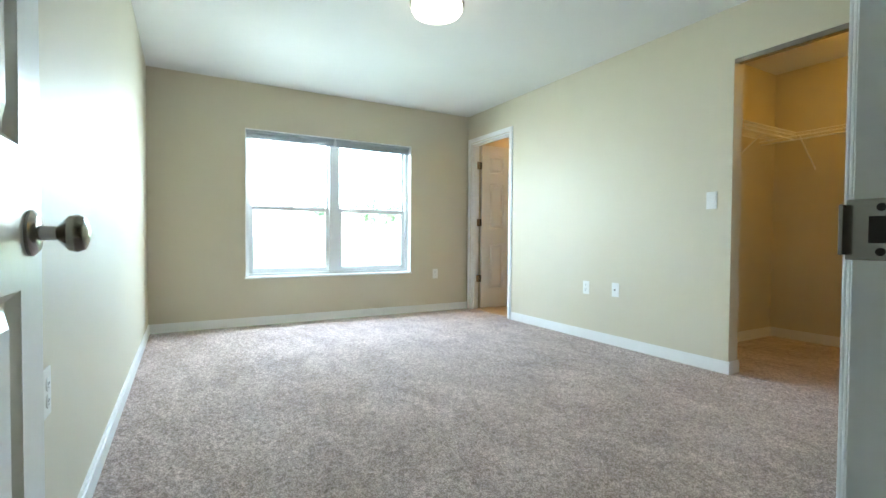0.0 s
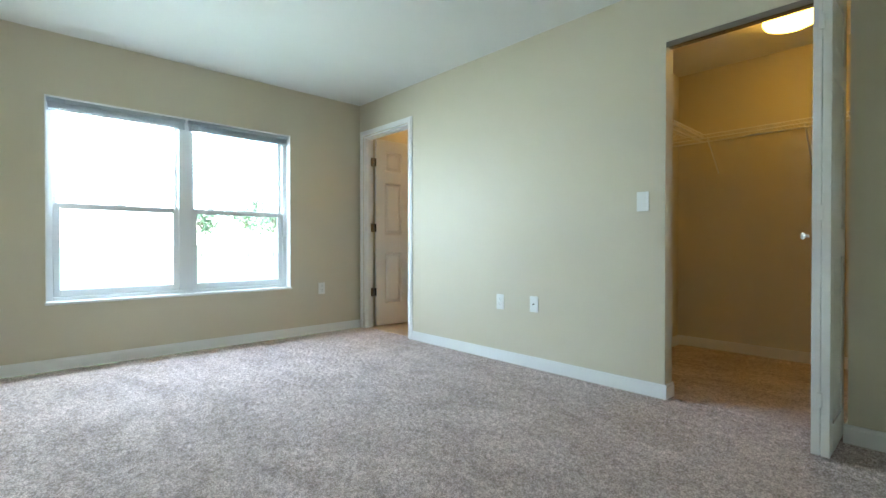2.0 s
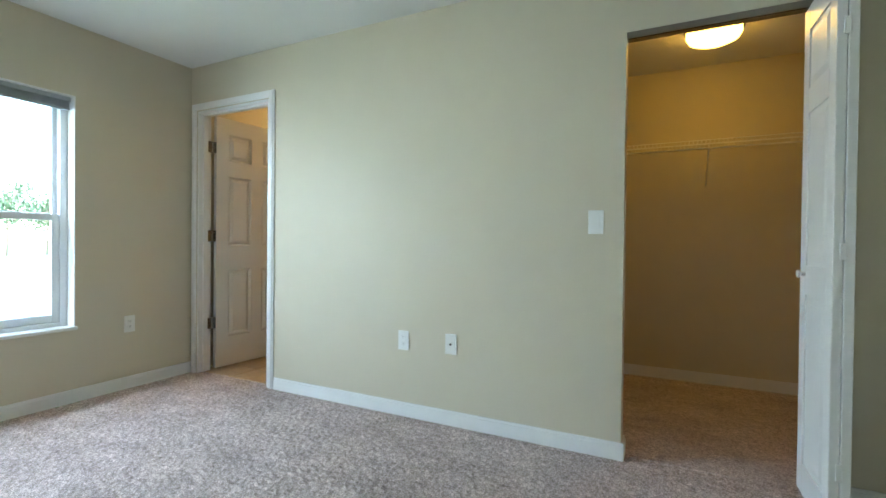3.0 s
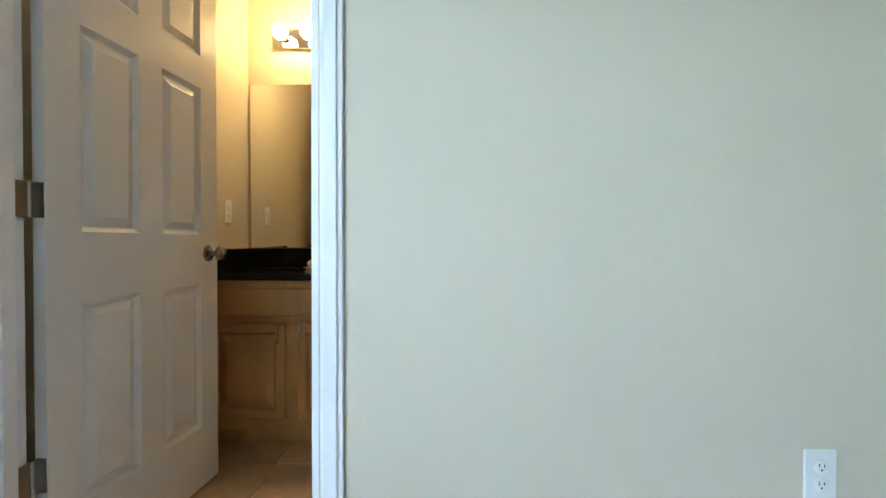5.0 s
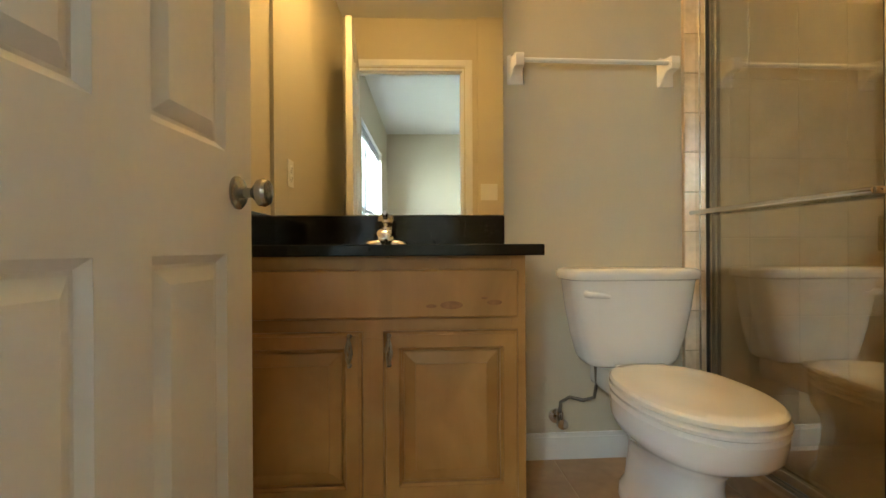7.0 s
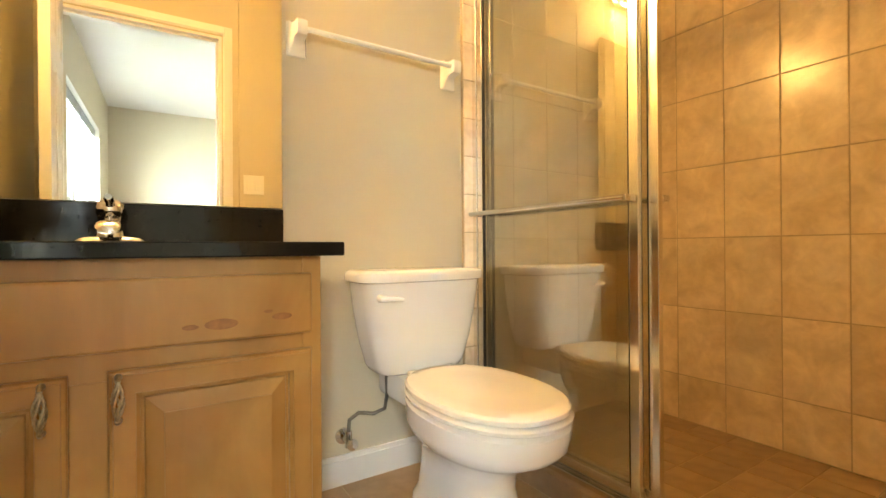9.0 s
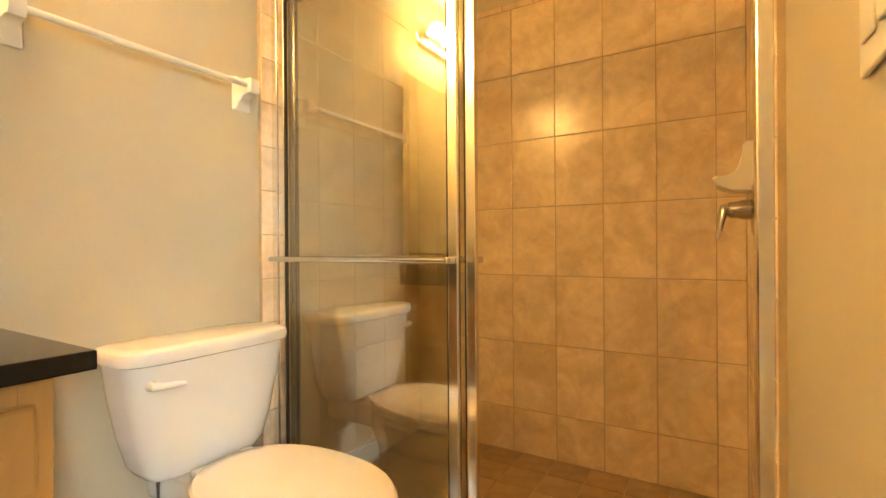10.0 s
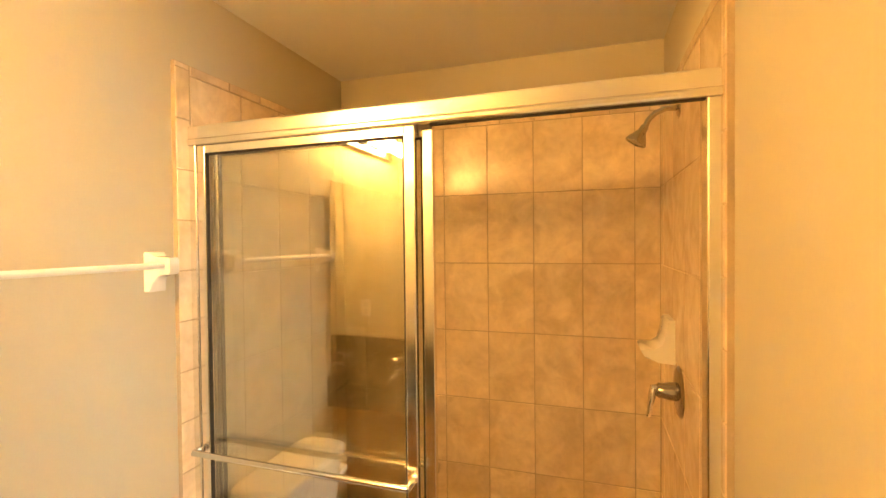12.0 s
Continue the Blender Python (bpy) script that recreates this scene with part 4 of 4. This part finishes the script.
# thin dark strip paints the shade between panel stile and jamb
part("seam_shade", boxes((sx1 - 0.0315, sx1 - 0.0305, SY - 0.02, SY + 0.02, CW + 0.04, 1.88)), DARK, enc, "dark strip painting the shade in the gap beside the wall jamb")
arm = thing("wall_shower", pose(WS + 0.012, -2.15, 1.99), "brushed nickel shower head on a bent arm", "shower head")
ax = WS + 0.0125
part("flange", lathe(bmesh.new(), [(0.034, 0), (0.034, 0.003), (0.028, 0.008), (0.012, 0.012)], pose(ax, -2.15, 1.995, 0, 90, 0)), NICKEL, arm, "", True)
part("arm", tube(bmesh.new(), [(ax + 0.003, -2.15, 1.995), (ax + 0.04, -2.15, 1.997), (ax + 0.072, -2.15, 1.985), (ax + 0.093, -2.15, 1.965), (ax + 0.104, -2.15, 1.942)], 0.009, 12), NICKEL, arm, "", True)
part("head", lathe(bmesh.new(), [(0.012, 0), (0.014, 0.006), (0.013, 0.010), (0.013, 0.016), (0.018, 0.026), (0.031, 0.048), (0.035, 0.058), (0.034, 0.062), (0.029, 0.062), (0.028, 0.060), (0, 0.060)], pose(ax + 0.103, -2.15, 1.945, 0, 150, 0)), NICKEL, arm, "", True)
VZ = 1.085
mix = thing("shower_valve", pose(ax, -2.145, VZ), "nickel round shower mixer with a curved lever", "shower valve")
part("plate", lathe(bmesh.new(), [(0.082, 0), (0.082, 0.004), (0.076, 0.010), (0.060, 0.014), (0.030, 0.016)], pose(ax, -2.145, VZ, 0, 90, 0), 40), NICKEL, mix, "", True)
part("hub", lathe(bmesh.new(), [(0.030, 0.014), (0.029, 0.034), (0.025, 0.048), (0.024, 0.066), (0.016, 0.076), (0.0, 0.078)], pose(ax, -2.145, VZ, 0, 90, 0)), NICKEL, mix, "", True)
part("lever", tube(bmesh.new(), [(ax + 0.055, -2.145, VZ + 0.004), (ax + 0.082, -2.142, VZ + 0.004), (ax + 0.086, -2.137, VZ - 0.014), (ax + 0.092, -2.133, VZ - 0.048), (ax + 0.095, -2.131, VZ - 0.072), (ax + 0.100, -2.130, VZ - 0.085)], [0.016, 0.015, 0.012, 0.009, 0.008, 0.006], 14), CHROME, mix, "", True)
for s in (-1, 1):
    part("screw", lathe(bmesh.new(), [(0.005, 0), (0.0045, 0.002), (0.0, 0.003)], pose(ax + 0.0105, -2.145, VZ + s * 0.066, 0, 90, 0), 10), NICKEL, mix, "", True)
soap = thing("soap_dish", pose(ax, -2.30, 1.16), "white ceramic soap dish on the shower wall", "soap dish")
bm = bmesh.new()
side = [(0.0, 0.0), (0.060, 0.004), (0.098, 0.020), (0.112, 0.044), (0.104, 0.050), (0.070, 0.050), (0.046, 0.066), (0.036, 0.100), (0.030, 0.140), (0.022, 0.150), (0.0, 0.150)]
rows = [[bm.verts.new((ax + d * k, -2.30 + f * w, 1.150 + h)) for d, h in side] for f, k, w in ((-1, 0.92, 0.075), (-1, 1.0, 0.068), (1, 1.0, 0.068), (1, 0.92, 0.075))]
for a, c in zip(rows, rows[1:]):
    for k in range(len(side)):
        bm.faces.new((a[k], a[(k + 1) % len(side)], c[(k + 1) % len(side)], c[k]))
bm.faces.new(rows[0])
bm.faces.new(list(reversed(rows[-1])))
part("dish", bm, PORC, soap, "scooped white ceramic dish", True)
drain = thing("shower_drain", pose(0.62, -2.12, 0.02), "dark round metal drain in the shower floor", "drain")
part("grate", lathe(bmesh.new(), [(0.055, 0), (0.055, 0.003), (0.050, 0.005), (0, 0.005)], pose(0.62, -2.12, 0.0215)), BRONZE, drain, "", True)

# ---- outdoors ----
solid("ground", boxes((-900, 900, -900, 1500, -0.5, -0.35)), GRASS, "green lawn behind the house", "lawn", "structure")


def tree(x, y, h, seed):
    rnd = random.Random(seed)
    t = thing("tree", pose(x, y, -0.35), "leafy green tree beyond the lawn", "tree", "trees beyond the lawn")
    bm = tube(bmesh.new(), [(x, y, -0.35), (x + 0.1, y, h * 0.25), (x, y + 0.1, h * 0.5), (x + 0.15, y, h * 0.75)], [0.09, 0.08, 0.06, 0.03], 10)
    tips = []
    for k in range(9):
        a, z0 = rnd.uniform(0, 6.28), h * rnd.uniform(0.25, 0.6)
        e = Vector((x + math.cos(a) * h * 0.28, y + math.sin(a) * h * 0.28, z0 + h * rnd.uniform(0.12, 0.3)))
        tube(bm, [(x, y, z0), ((x + e.x) / 2, (y + e.y) / 2, (z0 + e.z) / 2 + 0.2), e], [0.07, 0.05, 0.02], 6)
        tips += [e, (e + Vector((x, y, z0 + 0.8))) / 2]
    part("trunk", bm, BARK, t, "", True)
    verts, faces = [], []
    for tip in tips:
        for k in range(90):
            c = tip + Vector((rnd.gauss(0, h * 0.08), rnd.gauss(0, h * 0.08), rnd.gauss(0, h * 0.06)))
            q = Euler((rnd.uniform(0, 6), rnd.uniform(0, 6), rnd.uniform(0, 6))).to_matrix()
            i = len(verts)
            s = 0.16
            verts += [c + q @ Vector(v) for v in ((-s, 0, 0), (0, -s * 0.5, 0.02), (s, 0, 0), (0, s * 0.5, 0.02))]
            faces.append((i, i + 1, i + 2, i + 3))
    me = bpy.data.meshes.new("crown")
    me.from_pydata(verts, [], faces)
    me.materials.append(LEAF)
    cr = new("crown", me)
    cr.parent = t
    cr.matrix_parent_inverse = t.matrix_basis.inverted()
    tagged(cr, kind="stuff")


for i, (x, y, h) in enumerate(((15.5, 46, 6.6), (12.0, 50, 6.0), (19.5, 49, 6.3), (27, 45, 6.8), (34, 47, 6.4))):
    tree(x, y, h, 11 + i)

# ---- tiles ----
def tiles(parent, origin, u, v, n, u0, u1, v0, v1, us, vs, mt, thick=0.010, gap=0.004, group=None):
    """Tiles on a plane: origin + a*u + b*v, standing out along n; joints at us and vs, cut at the borders."""
    origin, u, v, n = Vector(origin), Vector(u), Vector(v), Vector(n)
    us = [u0] + [a for a in us if u0 + 0.012 < a < u1 - 0.012] + [u1]
    vs = [v0] + [a for a in vs if v0 + 0.012 < a < v1 - 0.012] + [v1]
    store = {}
    for a0, a1 in zip(us, us[1:]):
        for b0, b1 in zip(vs, vs[1:]):
            w, h = round(a1 - a0 - gap, 4), round(b1 - b0 - gap, 4)
            if (w, h) not in store:
                bm = bmesh.new()
                e = 0.0015
                lo = [bm.verts.new(u * (sx * w / 2) + v * (sy * h / 2)) for sx, sy in ((-1, -1), (1, -1), (1, 1), (-1, 1))]
                md = [bm.verts.new(u * (sx * w / 2) + v * (sy * h / 2) + n * (thick - e)) for sx, sy in ((-1, -1), (1, -1), (1, 1), (-1, 1))]
                hi = [bm.verts.new(u * (sx * (w / 2 - e)) + v * (sy * (h / 2 - e)) + n * thick) for sx, sy in ((-1, -1), (1, -1), (1, 1), (-1, 1))]
                for r0, r1 in ((lo, md), (md, hi)):
                    for k in range(4):
                        bm.faces.new((r0[k], r0[(k + 1) % 4], r1[(k + 1) % 4], r1[k]))
                bm.faces.new(hi)
                store[w, h] = mesh_of("tile", bm, mt)
            ob = new("tile", store[w, h])
            ob.parent = parent
            ob.location = origin + u * ((a0 + a1) / 2) + v * ((b0 + b1) / 2)


JZ = [0.225 + 0.3125 * k for k in range(7)]
TOPZ = JZ[6]
TS, TSR = -1.587, -1.612    # front edges of the tiled strips on the two side walls
solid("grout_bed", boxes((WS + 0.0135, XB - 0.0135, SB, SB + 0.0135, 0.0, TOPZ + 0.032), (WS, WS + 0.0135, SB, TSR, 0.0, TOPZ + 0.032), (XB - 0.0135, XB, SB, TS, 0.0, TOPZ + 0.032)), GROUT,
      "sand coloured grout behind the shower tiles", "grout", "structure")
shower_wall = tagged(new("tiling_shower"), "tan marbled ceramic tiles lining the shower", "tiling", "", "structure")
tiles(shower_wall, (0, SB + 0.006, 0), (1, 0, 0), (0, 0, 1), (0, 1, 0), WS + 0.017, XB - 0.017, 0.02, TOPZ, [0.2475 + 0.2065 * k for k in range(8)], JZ, TILE)
tiles(shower_wall, (WS + 0.006, 0, 0), (0, 1, 0), (0, 0, 1), (1, 0, 0), SB + 0.012, TS - 0.055, 0.02, TOPZ, [SB + 0.10 + 0.2065 * k for k in range(6)], JZ, TILE)
tiles(shower_wall, (XB - 0.006, 0, 0), (0, 1, 0), (0, 0, 1), (-1, 0, 0), SB + 0.012, TS - 0.055, 0.02, TOPZ, [SB + 0.10 + 0.2065 * k for k in range(6)], JZ, TILE)
EDGE = [0.10 + 0.155 * k for k in range(16)]
for x, s, f in ((WS + 0.006, 1, TSR), (XB - 0.006, -1, TS)):
    tiles(shower_wall, (x, 0, 0), (0, 1, 0), (0, 0, 1), (s, 0, 0), TS - 0.053, f, 0.0, TOPZ + 0.032, [], EDGE, TILE, 0.011)
    tiles(shower_wall, (x, 0, 0), (0, 1, 0), (0, 0, 1), (s, 0, 0), SB + 0.012, TS - 0.055, TOPZ, TOPZ + 0.032, [SB + 0.155 * k for k in range(1, 7)], [], TILE, 0.011)
tiles(shower_wall, (0, SB + 0.006, 0), (1, 0, 0), (0, 0, 1), (0, 1, 0), WS + 0.017, XB - 0.017, TOPZ, TOPZ + 0.032, [0.19 + 0.155 * k for k in range(10)], [], TILE, 0.011)
tiles(bath_floor, (0, 0, -0.006), (1, 0, 0), (0, 1, 0), (0, 0, 1), 0.06, XB, SY + 0.056, 0.0, [0.30 + 0.335 * k for k in range(5)], [-1.40 + 0.335 * k for k in range(5)], FTILE, 0.006, 0.005)
solid("shower_base", boxes((WS + 0.012, XB - 0.012, SB + 0.012, SY - 0.056, -0.005, 0.0175)), GROUT, "sand coloured shower floor bed", "shower floor", "structure")
shower_floor = tagged(new("tiling_shower_floor"), "small tan tiles on the shower floor", "tiling", "", "structure")
tiles(shower_floor, (0, 0, 0.011), (1, 0, 0), (0, 1, 0), (0, 0, 1), WS + 0.016, XB - 0.016, SB + 0.016, SY - 0.058, [0.25 + 0.155 * k for k in range(10)], [SB + 0.155 * k for k in range(1, 6)], FTILE, 0.009, 0.004)
